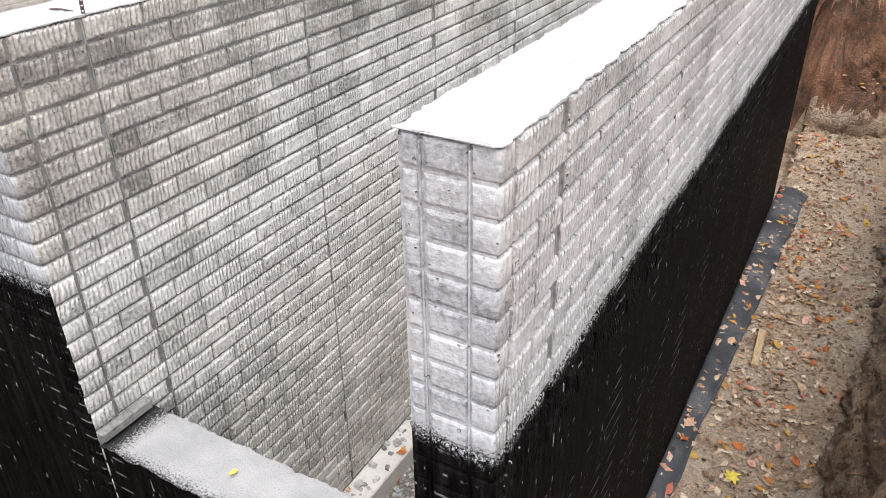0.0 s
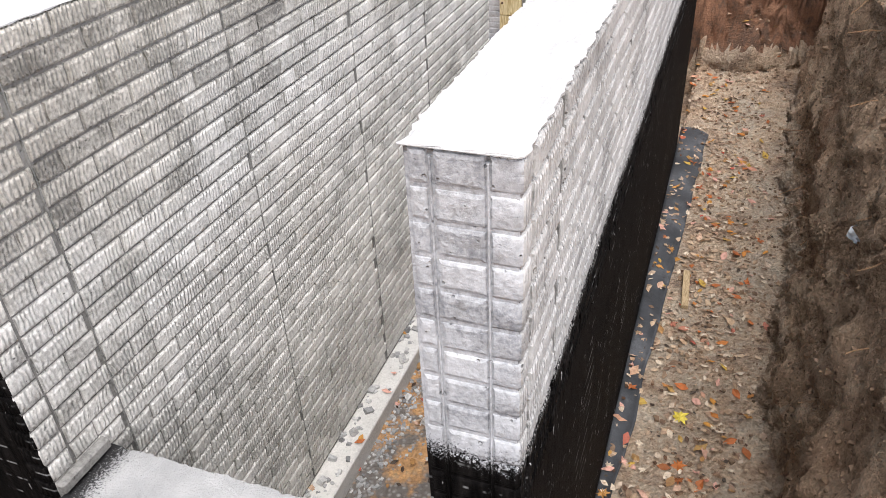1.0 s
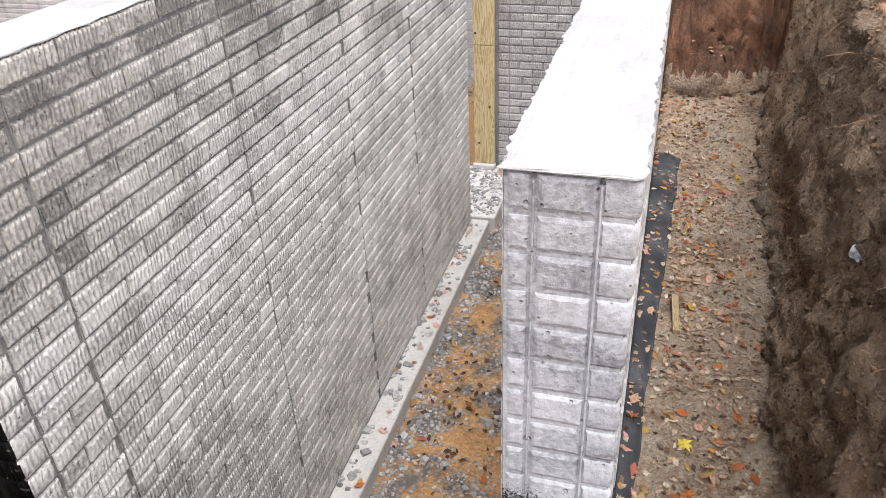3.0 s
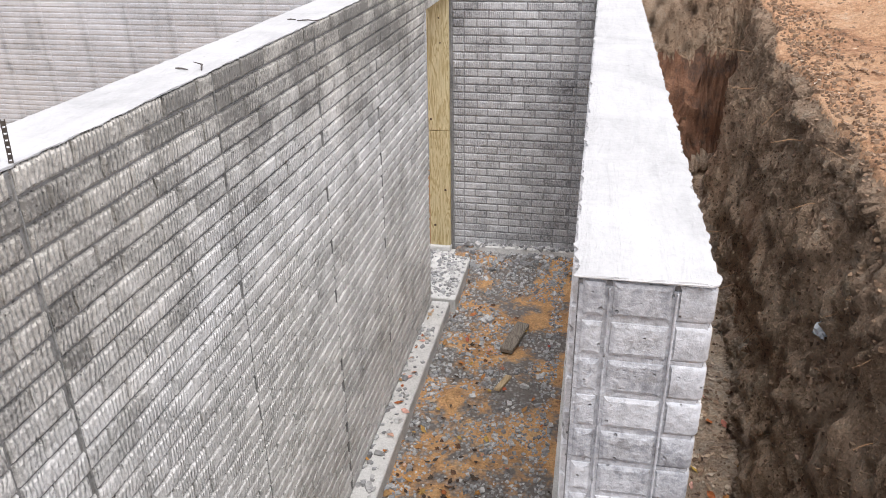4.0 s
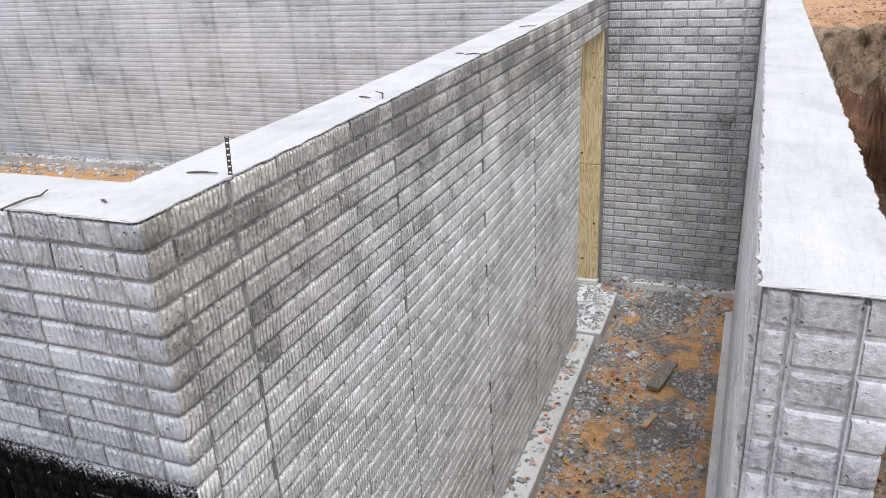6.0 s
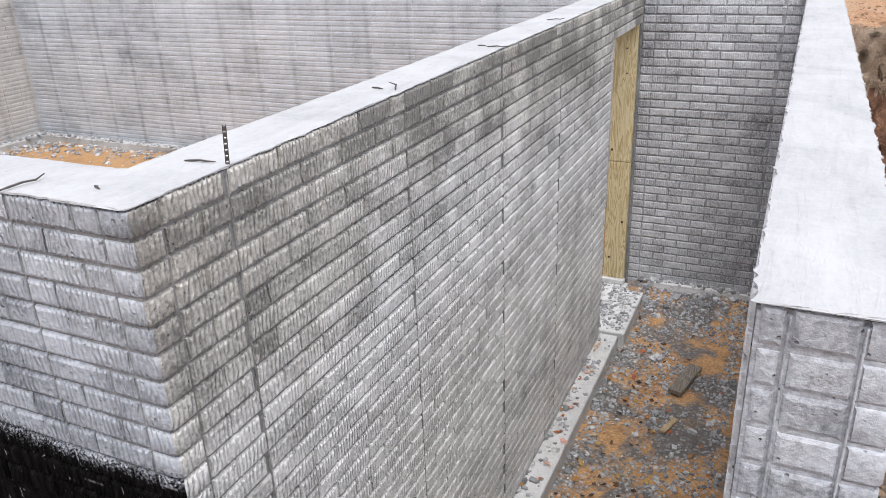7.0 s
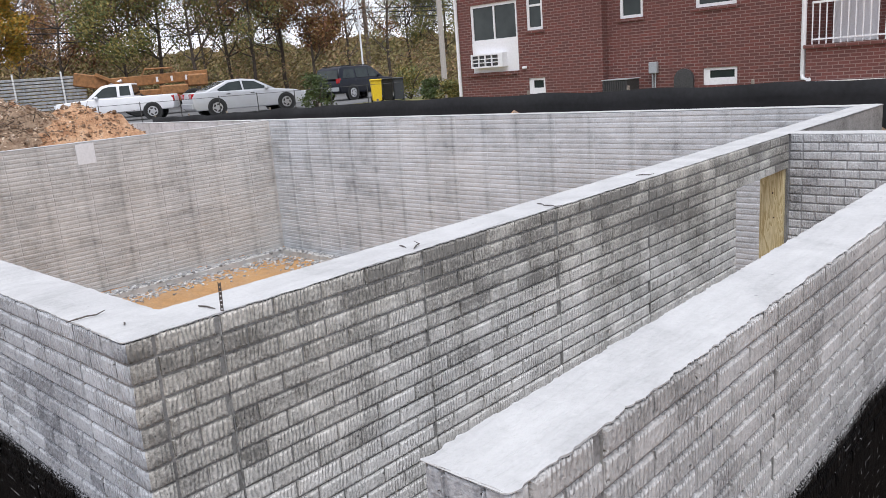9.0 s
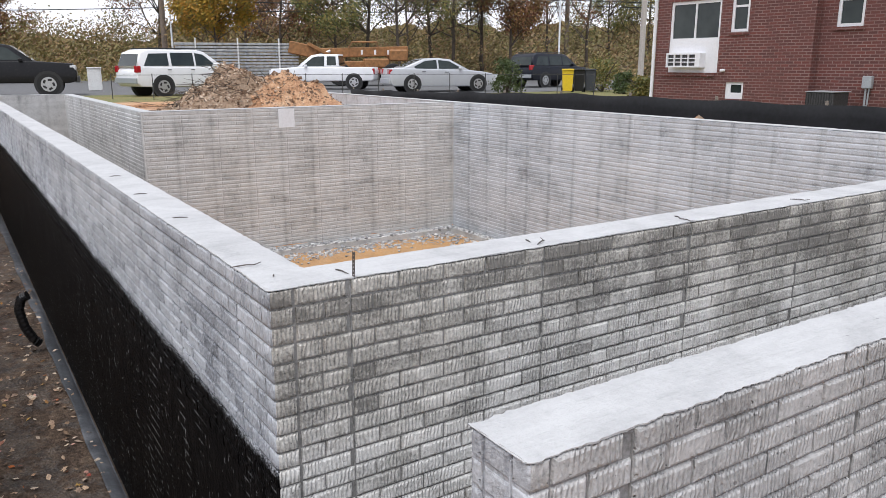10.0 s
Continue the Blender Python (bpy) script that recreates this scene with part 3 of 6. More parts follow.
cap(wall_end, AX1 + 0.006, BX0 - 0.006, CY, CY + 0.2, -0.002, seed=8.0)
cap(wall_sill, AX1, BX0, KY, 1.272, -1.28, seed=9.0, ragged=0.008)

# footings
structure(part("footing_east", boxed((AX1, -1.742, 1.272, 5.44, -2.9, -2.585), bevel=0.008), M_FOOT), "pale concrete footing ledge along the wall", "footing")
structure(part("footing_door", boxed((-2.35, -1.70, 5.46, DOOR1, -2.9, -2.57), bevel=0.008), M_FOOT), "pale concrete footing across the doorway", "footing")
structure(part("footing_areaway", boxed((-0.772, BX0, 1.272, CY - 0.1, -2.9, -2.60), bevel=0.008), M_FOOT), "pale concrete footing ledge along the wall", "footing")
structure(part("footing_end", boxed((-1.69, BX0, CY - 0.07, CY, -2.9, -2.50), bevel=0.008), M_FOOT), "pale concrete footing ledge along the wall", "footing")
structure(part("footing_north", boxed((-12.4, -2.1, 8.80, 8.965, -2.9, -2.56), bevel=0.008), M_SMOOTH), "pale concrete footing ledge along the wall", "footing")
structure(part("footing_west", boxed((-12.57, -12.4, 2.9, 8.965, -2.9, -2.56), bevel=0.008), M_SMOOTH), "pale concrete footing ledge along the wall", "footing")


# ---- materials of the small things ----
def wood(name, lo, hi, axis=2, knots=True, scale=1.0):
    n = Net(name, 0.75)
    st = [9.0, 9.0, 9.0]
    st[axis] = 0.9
    st = tuple(v * scale for v in st)
    ring = n.noise(3.2, 3, 0.5, st, distort=1.6)
    band = n.math("FRACT", n.math("MULTIPLY", ring, 7.0))
    col = n.ramp(band, (0.0, lo), (0.55, hi), (0.92, hi), (1.0, lo))
    if knots:
        k = n.voronoi(2.6, stretch=(1.2, 1.2, 0.8))
        col = n.mix(n.ramp(k, (0.05, 0.9), (0.10, 0.0)), col, tuple(c * 0.25 for c in lo))
    g = n.noise(40.0, 4, 0.7, st)
    col = n.mix(n.ramp(g, (0.4, 0.25), (0.6, 0.0)), col, tuple(c * 0.5 for c in lo))
    n.bump(n.math("ADD", band, g), 0.3, 0.003)
    return n.done(col)


def leafy(name, *colors, rough=0.7):
    n = Net(name, rough)
    stops = tuple(((i + 0.02) / len(colors), c) for i, c in enumerate(colors))
    r = n.ramp(n.rand(), *stops)
    v = n.noise(60.0, 2)
    return n.done(n.mix(n.ramp(v, (0.35, 0.35), (0.6, 0.0)), r, tuple(c * 0.5 for c in colors[0])))


M_PINE = wood("treated_pine", (0.42, 0.31, 0.13), (0.70, 0.60, 0.36), scale=0.45)
M_KNOT = plain("pine_knot", (0.075, 0.04, 0.02), 0.7, vary=0.3)
M_GREYWOOD = wood("weathered_board", (0.12, 0.10, 0.08), (0.30, 0.26, 0.21), axis=1, knots=False)
M_PALEWOOD = wood("fresh_offcut", (0.35, 0.24, 0.12), (0.58, 0.44, 0.27), axis=1, knots=False)
M_LEAF = leafy("fallen_leaf", (0.30, 0.10, 0.03), (0.55, 0.16, 0.04), (0.62, 0.30, 0.05), (0.35, 0.20, 0.09), (0.62, 0.42, 0.08), (0.45, 0.07, 0.05), (0.62, 0.46, 0.30), (0.74, 0.42, 0.34))
M_BROWNLEAF = leafy("dry_leaf", (0.18, 0.11, 0.07), (0.40, 0.27, 0.17), (0.66, 0.49, 0.34), (0.32, 0.20, 0.13), (0.76, 0.63, 0.49))
M_LITTER = leafy("wet_litter", (0.05, 0.03, 0.02), (0.09, 0.05, 0.03), (0.16, 0.07, 0.03), (0.07, 0.05, 0.035))
M_YELLOW = leafy("yellow_leaf", (0.80, 0.62, 0.08), (0.82, 0.66, 0.10))
M_STONE = leafy("crushed_stone", (0.22, 0.22, 0.222), (0.38, 0.38, 0.385), (0.52, 0.52, 0.52), (0.30, 0.295, 0.29), (0.64, 0.63, 0.62), rough=0.9)
M_CLOD = leafy("soil_clod", (0.17, 0.11, 0.07), (0.28, 0.185, 0.12), (0.36, 0.245, 0.16), (0.23, 0.15, 0.095), rough=0.97)
M_ROOT = plain("root_bark", (0.36, 0.21, 0.11), 0.85, vary=0.35)
M_PATCH = plain("white_cement", (0.72, 0.72, 0.73), 0.8, vary=0.08)
M_STEEL = plain("rusty_steel", (0.10, 0.085, 0.075), 0.6, 0.5, vary=0.3, scale=80)
M_PLASTIC = plain("black_plastic", (0.012, 0.012, 0.013), 0.4)


def fabric_material():
    n = Net("black_filter_fabric", 0.55)
    a, b = n.noise(2.5, 5, 0.65), n.noise(120.0, 3, 0.7)
    col = n.ramp(n.math("ADD", n.math("MULTIPLY", a, 0.75), n.math("MULTIPLY", b, 0.25)), (0.35, (0.022, 0.024, 0.028)), (0.52, (0.065, 0.07, 0.08)), (0.66, (0.17, 0.175, 0.19)))
    n.bump(n.math("ADD", a, n.math("MULTIPLY", b, 0.2)), 0.5, 0.02)
    return n.done(col)


M_FABRIC = fabric_material()


def floor_z(x, y):
    return ground_height(x, y)[0]


# ---- the doorway post ----
post = empty("door_post", pose(-1.998, 6.392, -2.57))
part("lower_board", boxed((-0.093, 0.092, -0.021, 0.021, 0.05, 1.145), bevel=0.004), M_PINE, post)
part("upper_board", boxed((-0.093, 0.092, -0.021, 0.021, 1.150, 2.328), bevel=0.004), M_PINE, post)
for x, z in ((-0.07, 1.25), (0.02, 1.9), (0.05, 0.6), (-0.05, 0.25), (0.01, 2.1)):
    part("knot", tube([(x, -0.0195, z), (x, -0.0225, z)], 0.011 if z < 1.5 else 0.007, 10), M_KNOT, post, "dark round knot")
part("base_block", boxed((-0.105, 0.10, -0.05, 0.021, 0.0, 0.05), bevel=0.008), M_FOOT, post, "grey concrete base block")
tagged(post, "yellowish treated pine door post with knots, standing in the doorway", "post")

# ---- steel left in the wall tops ----
bm = bmesh.new()
for x in (-0.005, 0.0028):
    add_box(bm, x, x + 0.0022, -0.001, 0.001, -0.02, 0.102)
for k in range(7):
    add_box(bm, -0.0034, 0.0034, -0.001, 0.001, 0.001 + k * 0.0145, 0.0115 + k * 0.0145)
strap = part("form_strap", bm, M_STEEL)
strap.matrix_basis = pose(-1.893, 1.384, -0.008, 2, 3, 38)
tagged(strap, "perforated rusty steel form strap standing in the wall top", "strap")


def form_tie(x, y, rz, length, lift=0.006, curl=0.0):
    pts = [(-length / 2, 0, 0.002), (-length / 4, 0.001, lift * 0.6), (0, 0.001, lift), (length / 4, -0.001, lift * 0.7), (length / 2, curl, lift * 0.5 + abs(curl) * 0.4)]
    ob = part("form_tie", tube([(0.85 * a, 0.9 * b, 0.6 * c + 0.001) for a, b, c in pts], [0.0018, 0.0032, 0.0028, 0.0026, 0.0014], 6), M_STEEL)
    ob.matrix_basis = pose(x, y, 0.001, 0, 0, rz)
    return tagged(ob, "bent dark steel form tie lying on the wall top", "form tie", "form ties in the wall tops")


for x, y, rz, length, lift, curl in ((-1.965, 1.372, 8, 0.10, 0.006, 0.0), (-2.232, 1.10, 78, 0.14, 0.010, 0.02), (-1.925, 2.30, 115, 0.10, 0.012, 0.03), (-1.98, 2.27, -15, 0.06, 0.004, 0.0), (-1.90, 3.20, -12, 0.13, 0.012, 0.02), (-1.99, 3.24, -8, 0.05, 0.004, 0.0), (-1.94, 4.2, 15, 0.12, 0.01, 0.02), (-3.33, 1.14, 70, 0.09, 0.005, 0.0), (-4.18, 1.13, 66, 0.09, 0.007, 0.01), (-2.05, 1.14, -20, 0.03, 0.004, 0.0), (-5.05, 1.15, 70, 0.09, 0.006, 0.0)):
    form_tie(x, y, rz, length, lift, curl)

# keyway strip and black overspray at the low sill
structure(part("trim_keyway", boxed((AX1, AX1 + 0.035, KY - 0.004, 1.262, -1.268, -1.228), bevel=0.006), M_JOINT), "grey form strip left where the sill meets the wall", "trim")


def sill_coat():
    n = Net("sill_top", 0.8)
    x, y, z = n.xyz()
    fine = n.noise(140.0, 4, 0.8)
    big = n.noise(6.0, 5, 0.6)
    col = n.ramp(big, (0.3, (0.33, 0.333, 0.338)), (0.6, (0.46, 0.46, 0.463)))
    a = n.math("ADD", n.math("SUBTRACT", -1.80, x), n.math("MULTIPLY", n.math("SUBTRACT", fine, 0.5), 0.32))
    b = n.math("ADD", n.math("SUBTRACT", 1.085, y), n.math("MULTIPLY", n.math("SUBTRACT", fine, 0.5), 0.24))
    f = n.ramp(n.math("ADD", n.math("MAXIMUM", a, b), 0.0), (0.0, 0.0), (0.03, 1.0))
    n.bump(n.math("ADD", n.noise(22.0, 5, 0.7), n.math("MULTIPLY", fine, 0.5)), 0.9, 0.012)
    return n.done(n.mix(f, col, (0.012, 0.012, 0.013)))


for child in wall_sill.children:
    child.data.materials[0] = sill_coat()

# white patch on the far basement wall
tagged(part("patch", boxed((-12.566, -12.558, 5.22, 5.52, -0.36, -0.03), bevel=0.003), M_PATCH, wall_west, "smooth white cement patch"))

# ---- filter fabric over the footings ----


def fabric_sheet(name, x0, x1, y0, y1, edge, label, lift):
    """A draped strip of fabric lying on the footing: edge(s) gives its free side, lift its height."""
    vs, fs = [], []
    along_y = (y1 - y0) > (x1 - x0)
    count, cross = 90, 8
    a0, a1 = (y0, y1) if along_y else (x0, x1)
    for layer in (0.0, -0.006):
        for i in range(count + 1):
            s = a0 + (a1 - a0) * i / count
            p, q = edge(s)
            for k in range(cross + 1):
                c = p + (q - p) * k / cross
                z = lift + 0.012 * fbm(s * 2.2, c * 6, 1.0, 3) - 0.045 * (k / cross) ** 3 + layer
                vs.append((c, s, z) if along_y else (s, c, z))
    w, half = cross + 1, (count + 1) * (cross + 1)
    for i in range(count):
        for k in range(cross):
            a = i * w + k
            fs.append((a, a + 1, a + 1 + w, a + w))
            fs.append((half + a, half + a + w, half + a + 1 + w, half + a + 1))
        for k in (0, cross):
            a = i * w + k
            fs.append((a, a + w, half + a + w, half + a))
    ob = part(name, (vs, fs), M_FABRIC)
    for p in ob.data.polygons:
        p.use_smooth = True
    return tagged(ob, label, "filter fabric")


def east_edge(s):
    return BX1 + 0.003, -0.44 + 0.04 * (s - 2.4) + 0.02 * fbm(s * 1.7, 0.0, 3.0, 3)


fabric_sheet("filter_fabric", BX1, -0.2, 0.9, 7.0, east_edge, "black filter fabric laid over the footing, strewn with leaves", -2.555)
fabric_sheet("filter_fabric", -21, -0.7, 0.8, 1.06, lambda s: (0.93 + 0.03 * fbm(s, 0, 5.0, 2), KY - 0.003), "black filter fabric laid along the base of the wall", -2.59)

# ---- boards and sticks ----


def board(name, x, y, z, rz, length, width, thick, material, label, rx=0.0):
    bm = boxed((-width / 2, width / 2, -length / 2, length / 2, 0.0, thick), bevel=0.003)
    for v in bm.verts:
        v.co.x += 0.006 * noise.noise((v.co.y * 9, x, y))
        v.co.z += 0.004 * noise.noise((v.co.x * 20, v.co.y * 9, y))
    ob = part(name, bm, material)
    ob.matrix_basis = pose(x, y, z, rx, 0, rz)
    return tagged(ob, label, "board")


board("wooden_board", -1.17, 5.14, floor_z(-1.17, 5.14) + 0.004, -14, 0.40, 0.10, 0.035, M_GREYWOOD, "weathered grey board lying on the gravel", rx=2)
board("wood_offcut", -1.185, 4.52, floor_z(-1.185, 4.52) + 0.004, -18, 0.19, 0.045, 0.02, M_PALEWOOD, "short pale wood offcut lying on the gravel")
board("wood_stake", -0.245, 4.52, floor_z(-0.245, 4.52) + 0.008, 3, 0.40, 0.045, 0.03, M_PALEWOOD, "pale wooden stake lying in the trench", rx=1)

# corrugated drain pipe in the far trench
pts = [(-9.5, 0.86, -2.56), (-9.5, 0.80, -2.50), (-9.5, 0.72, -2.32), (-9.5, 0.68, -2.10), (-9.48, 0.72, -1.96), (-9.45, 0.80, -1.92)]
fine = []
for a, b in zip(pts, pts[1:]):
    for k in range(8):
        fine.append(tuple(Vector(a).lerp(Vector(b), k / 8)))
drain = part("drain_pipe", tube(fine, [0.052 + 0.005 * (i % 2) for i in range(len(fine))], 12), M_PLASTIC)
tagged(drain, "bent black corrugated drain pipe beside the wall", "pipe")

# ---- roots in the bank ----
rng = random.Random(12)


def root(x, y, z, length, radius, lift, drift):
    pts, p = [], Vector((x + 0.12, y, z))
    d = Vector((-1, drift, lift)).normalized()
    for i in range(7):
        pts.append(tuple(p))
        d = (d + Vector((rng.uniform(-0.15, 0.15), rng.uniform(-0.35, 0.35), rng.uniform(-0.3, 0.22)))).normalized()
        p = p + d * (length + 0.12) / 6
    ob = part("root", tube(pts, [radius * (1 - 0.1 * i) for i in range(7)], 6), M_ROOT)
    return tagged(ob, "thin broken brown root sticking out of the bank", "root", "roots in the bank")


for y, z, length, radius in ((5.65, -2.30, 0.22, 0.006), (4.9, -2.16, 0.18, 0.008), (4.55, -2.05, 0.16, 0.005), (4.1, -1.95, 0.15, 0.004), (6.4, -2.2, 0.24, 0.006), (3.7, -1.8, 0.13, 0.004), (3.2, -1.6, 0.14, 0.005), (2.9, -1.9, 0.12, 0.004), (3.5, -1.25, 0.15, 0.004), (4.2, -1.1, 0.2, 0.004), (5.0, -1.0, 0.22, 0.005), (5.9, -0.95, 0.25, 0.005), (6.8, -1.1, 0.25, 0.005), (3.1, -1.0, 0.16, 0.004), (7.4, -0.9, 0.28, 0.006), (2.6, -1.4, 0.13, 0.004)):
    x = 1.2
    while x > 0.1 and floor_z(x, y) > z:
        x -= 0.02
    root(x, y, z, length, radius, rng.uniform(-0.1, 0.25), rng.uniform(-0.5, 0.5))


# a crumpled scrap of plastic caught in the bank
x, y, z = 1.0, 3.45, -1.42
while x > 0.1 and floor_z(x, y) > z:
    x -= 0.01
bm = bmesh.new()
bmesh.ops.create_grid(bm, x_segments=7, y_segments=7, size=0.045)
for v in bm.verts:
    v.co += Vector((0, 0, 0.03 * fbm(v.co.x * 30, v.co.y * 30, 2.0, 3))) + Vector((0.01 * noise.noise(v.co * 40), 0.012 * noise.noise(v.co * 33), 0))
scrap = part("plastic_scrap", bm, plain("pale_plastic", (0.62, 0.66, 0.70), 0.35))
scrap.modifiers.new("thickness", "SOLIDIFY").thickness = 0.002
scrap.matrix_basis = pose(x - 0.03, y, z, 20, -60, 30)
tagged(scrap, "crumpled pale plastic scrap caught in the bank", "litter")


# ---- leaves, stones and clods ----
def leaf_shape(size, fold, lobes):
    vs, k = [(0.0, 0.0, fold * size)], 16 if lobes else 6
    lobe = (1.0, 0.5, 0.72, 0.42, 0.95, 0.48, 0.66, 0.36, 0.55, 0.30, 0.66, 0.36, 0.95, 0.48, 0.72, 0.42)
    for i in range(k):
        w = 2 * math.pi * i / k
        r = size * (lobe[i] if lobes else (1.0 if i in (0, 3) else 0.55))
        vs.append((r * math.cos(w), r * math.sin(w), 0.25 * size * rng.uniform(-0.6, 1.0)))
    return vs, [(0, 1 + i, 1 + (i + 1) % k) for i in range(k)]


def strew(name, count, where, sizes, material, label, height=None, lobed=0.25, tilt=25):
    out = []
    for _ in range(count):
        x, y = where()
        z = (height or floor_z)(x, y)
        v, f = leaf_shape(rng.uniform(*sizes), rng.uniform(-0.1, 0.35), rng.random() < lobed)
        m = pose(x, y, z + 0.010, rng.uniform(-tilt, tilt), rng.uniform(-tilt, tilt), rng.uniform(0, 360))
        out.append(([tuple(m @ Vector(c)) for c in v], f))
    return tagged(part(name, joined(out), material), label, "leaves", kind="stuff")


def trench_spot():
    y = 1.6 + 6.6 * rng.random() ** 1.2
    return min(0.45 + 0.02 * y, max(-0.48, rng.gauss(-0.12, 0.22))), y


def trench_z(x, y):
    p, q = east_edge(y)
    return max(floor_z(x, y), -2.56 - 0.045 * max(0.0, (x - p) / (q - p)) ** 3 if x < q and y < 7.0 else -9)


strew("fallen_leaves", 330, trench_spot, (0.018, 0.050), M_LEAF, "red, orange and yellow autumn leaves strewn over the trench", trench_z)
strew("dry_leaves", 1300, trench_spot, (0.012, 0.034), M_BROWNLEAF, "small dry brown leaves strewn over the trench", trench_z)
strew("fallen_leaves", 110, lambda: (rng.choice((rng.uniform(-1.88, -1.72), rng.gauss(-1.5, 0.16), rng.uniform(-1.7, -0.85))), rng.uniform(1.5, 5.6)), (0.014, 0.036), M_LEAF, "orange and red leaves on the footing and gravel", lambda x, y: -2.585 if x < -1.755 else floor_z(x, y) + 0.01)
strew("dry_leaves", 500, lambda: (-3.0 - 12 * rng.random() ** 1.3, rng.uniform(0.05, 1.0)), (0.02, 0.05), M_BROWNLEAF, "brown and yellow leaves strewn along the trench", lambda x, y: max(floor_z(x, y), -2.60 if y > 0.93 else -9))
strew("fallen_leaves", 120, lambda: (-3.0 - 10 * rng.random() ** 1.3, rng.uniform(0.05, 1.0)), (0.02, 0.045), M_LEAF, "yellow and orange leaves strewn along the trench", lambda x, y: max(floor_z(x, y), -2.60 if y > 0.93 else -9))
strew("dry_leaves", 800, lambda: (0.75 + 3.0 * rng.random(), rng.uniform(2.5, 13.0)), (0.008, 0.024), M_BROWNLEAF, "dry leaves scattered over the sandy ground")
strew("dry_leaves", 2600, lambda: (rng.gauss(-16.3, 0.9), rng.gauss(5.3, 0.8)), (0.02, 0.05), M_BROWNLEAF, "brown leaves and litter heaped on the spoil mound", tilt=60)

strew("dark_litter", 350, trench_spot, (0.008, 0.024), M_LITTER, "dark wet leaf litter on the trench floor", trench_z)

v, f = leaf_shape(0.062, 0.15, True)
yellow = part("maple_leaf", (v, f), M_YELLOW)
yellow.matrix_basis = pose(-0.17, 3.32, trench_z(-0.17, 3.32) + 0.02, 8, -6, 40)
tagged(yellow, "large bright yellow maple leaf lying in the trench", "leaf")
v, f = leaf_shape(0.018, 0.1, False)
small_leaf = part("maple_leaf", (v, f), M_YELLOW)
small_leaf.matrix_basis = pose(-1.42, 1.17, -1.268, 4, 6, 80)
tagged(small_leaf, "small yellow leaf lying on the white sill top", "leaf")


def rubble(name, count, where, sizes, material, label, category, height=None, flat=0.6):
    out = []
    for _ in range(count):
        x, y = where()
        s = rng.uniform(*sizes) * (1 if rng.random() < 0.8 else 1.6)
        v = [((sx + rng.uniform(-0.35, 0.35)) * s / 2, (sy + rng.uniform(-0.35, 0.35)) * s / 2 * 0.8, (sz + rng.uniform(-0.3, 0.3)) * s / 2 * flat) for sz in (-1, 1) for sx, sy in ((-1, -1), (1, -1), (1, 1), (-1, 1))]
        f = [(3, 2, 1, 0), (4, 5, 6, 7)] + [(k, (k + 1) % 4, 4 + (k + 1) % 4, 4 + k) for k in range(4)]
        m = pose(x, y, (height or floor_z)(x, y) + s * flat * 0.25, rng.uniform(-25, 25), rng.uniform(-25, 25), rng.uniform(0, 360))
        out.append(([tuple(m @ Vector(c)) for c in v], f))
    return tagged(part(name, joined(out), material), label, category, kind="stuff")


def gravel_spot():
    while True:
        x, y = rng.uniform(-1.74, -0.82), rng.uniform(1.35, 6.4)
        if noise.noise((x * 2.4, y * 2.4, 4.0)) > rng.uniform(-0.35, 0.25) or x < -1.6 or x > -0.92:
            return x, y


rubble("crushed_stone", 6500, gravel_spot, (0.005, 0.019), M_STONE, "grey crushed stone scattered over orange sand", "gravel")
rubble("crushed_stone", 90, gravel_spot, (0.025, 0.042), M_STONE, "larger grey broken stones on the sand", "gravel", flat=0.6)
strew("dark_litter", 150, lambda: (rng.gauss(-1.45, 0.2), rng.choice((rng.gauss(3.3, 0.3), rng.uniform(1.6, 6.0)))), (0.012, 0.03), M_LITTER, "dark wet leaf litter on the areaway floor")
rubble("crushed_stone", 700, lambda: (rng.uniform(-2.3, -1.72), rng.uniform(5.5, 6.36)), (0.006, 0.025), M_STONE, "grey crushed stone in the doorway", "gravel", lambda x, y: -2.57)
rubble("crushed_stone", 160, lambda: (rng.uniform(-1.885, -1.765), rng.uniform(1.5, 5.4)), (0.008, 0.03), M_STONE, "grey stone chips on the footing ledge", "gravel", lambda x, y: -2.585)
rubble("crushed_stone", 420, lambda: (rng.uniform(-1.75, -0.75), 6.42 - 0.4 * rng.random() ** 1.5), (0.008, 0.032), M_STONE, "grey stone chips at the foot of the end wall", "gravel", lambda x, y: max(floor_z(x, y), -2.50 if y > 6.36 else -9))
rubble("soil_clods", 1200, lambda: (rng.uniform(-0.3, 0.5), rng.uniform(1.6, 9.5)), (0.005, 0.02), M_CLOD, "brown soil crumbs on the trench floor", "soil")
bank_faces = [tuple(p.center) for p in ground.data.polygons if p.material_index == 0 and 0.0 < p.center.x < 1.6 and 1.7 < p.center.y < 9.9 and p.area > 0.0001]
bank_at = {}


def bank_spot():
    x, y, z = rng.choice(bank_faces)
    bank_at[x, y] = z
    return x, y


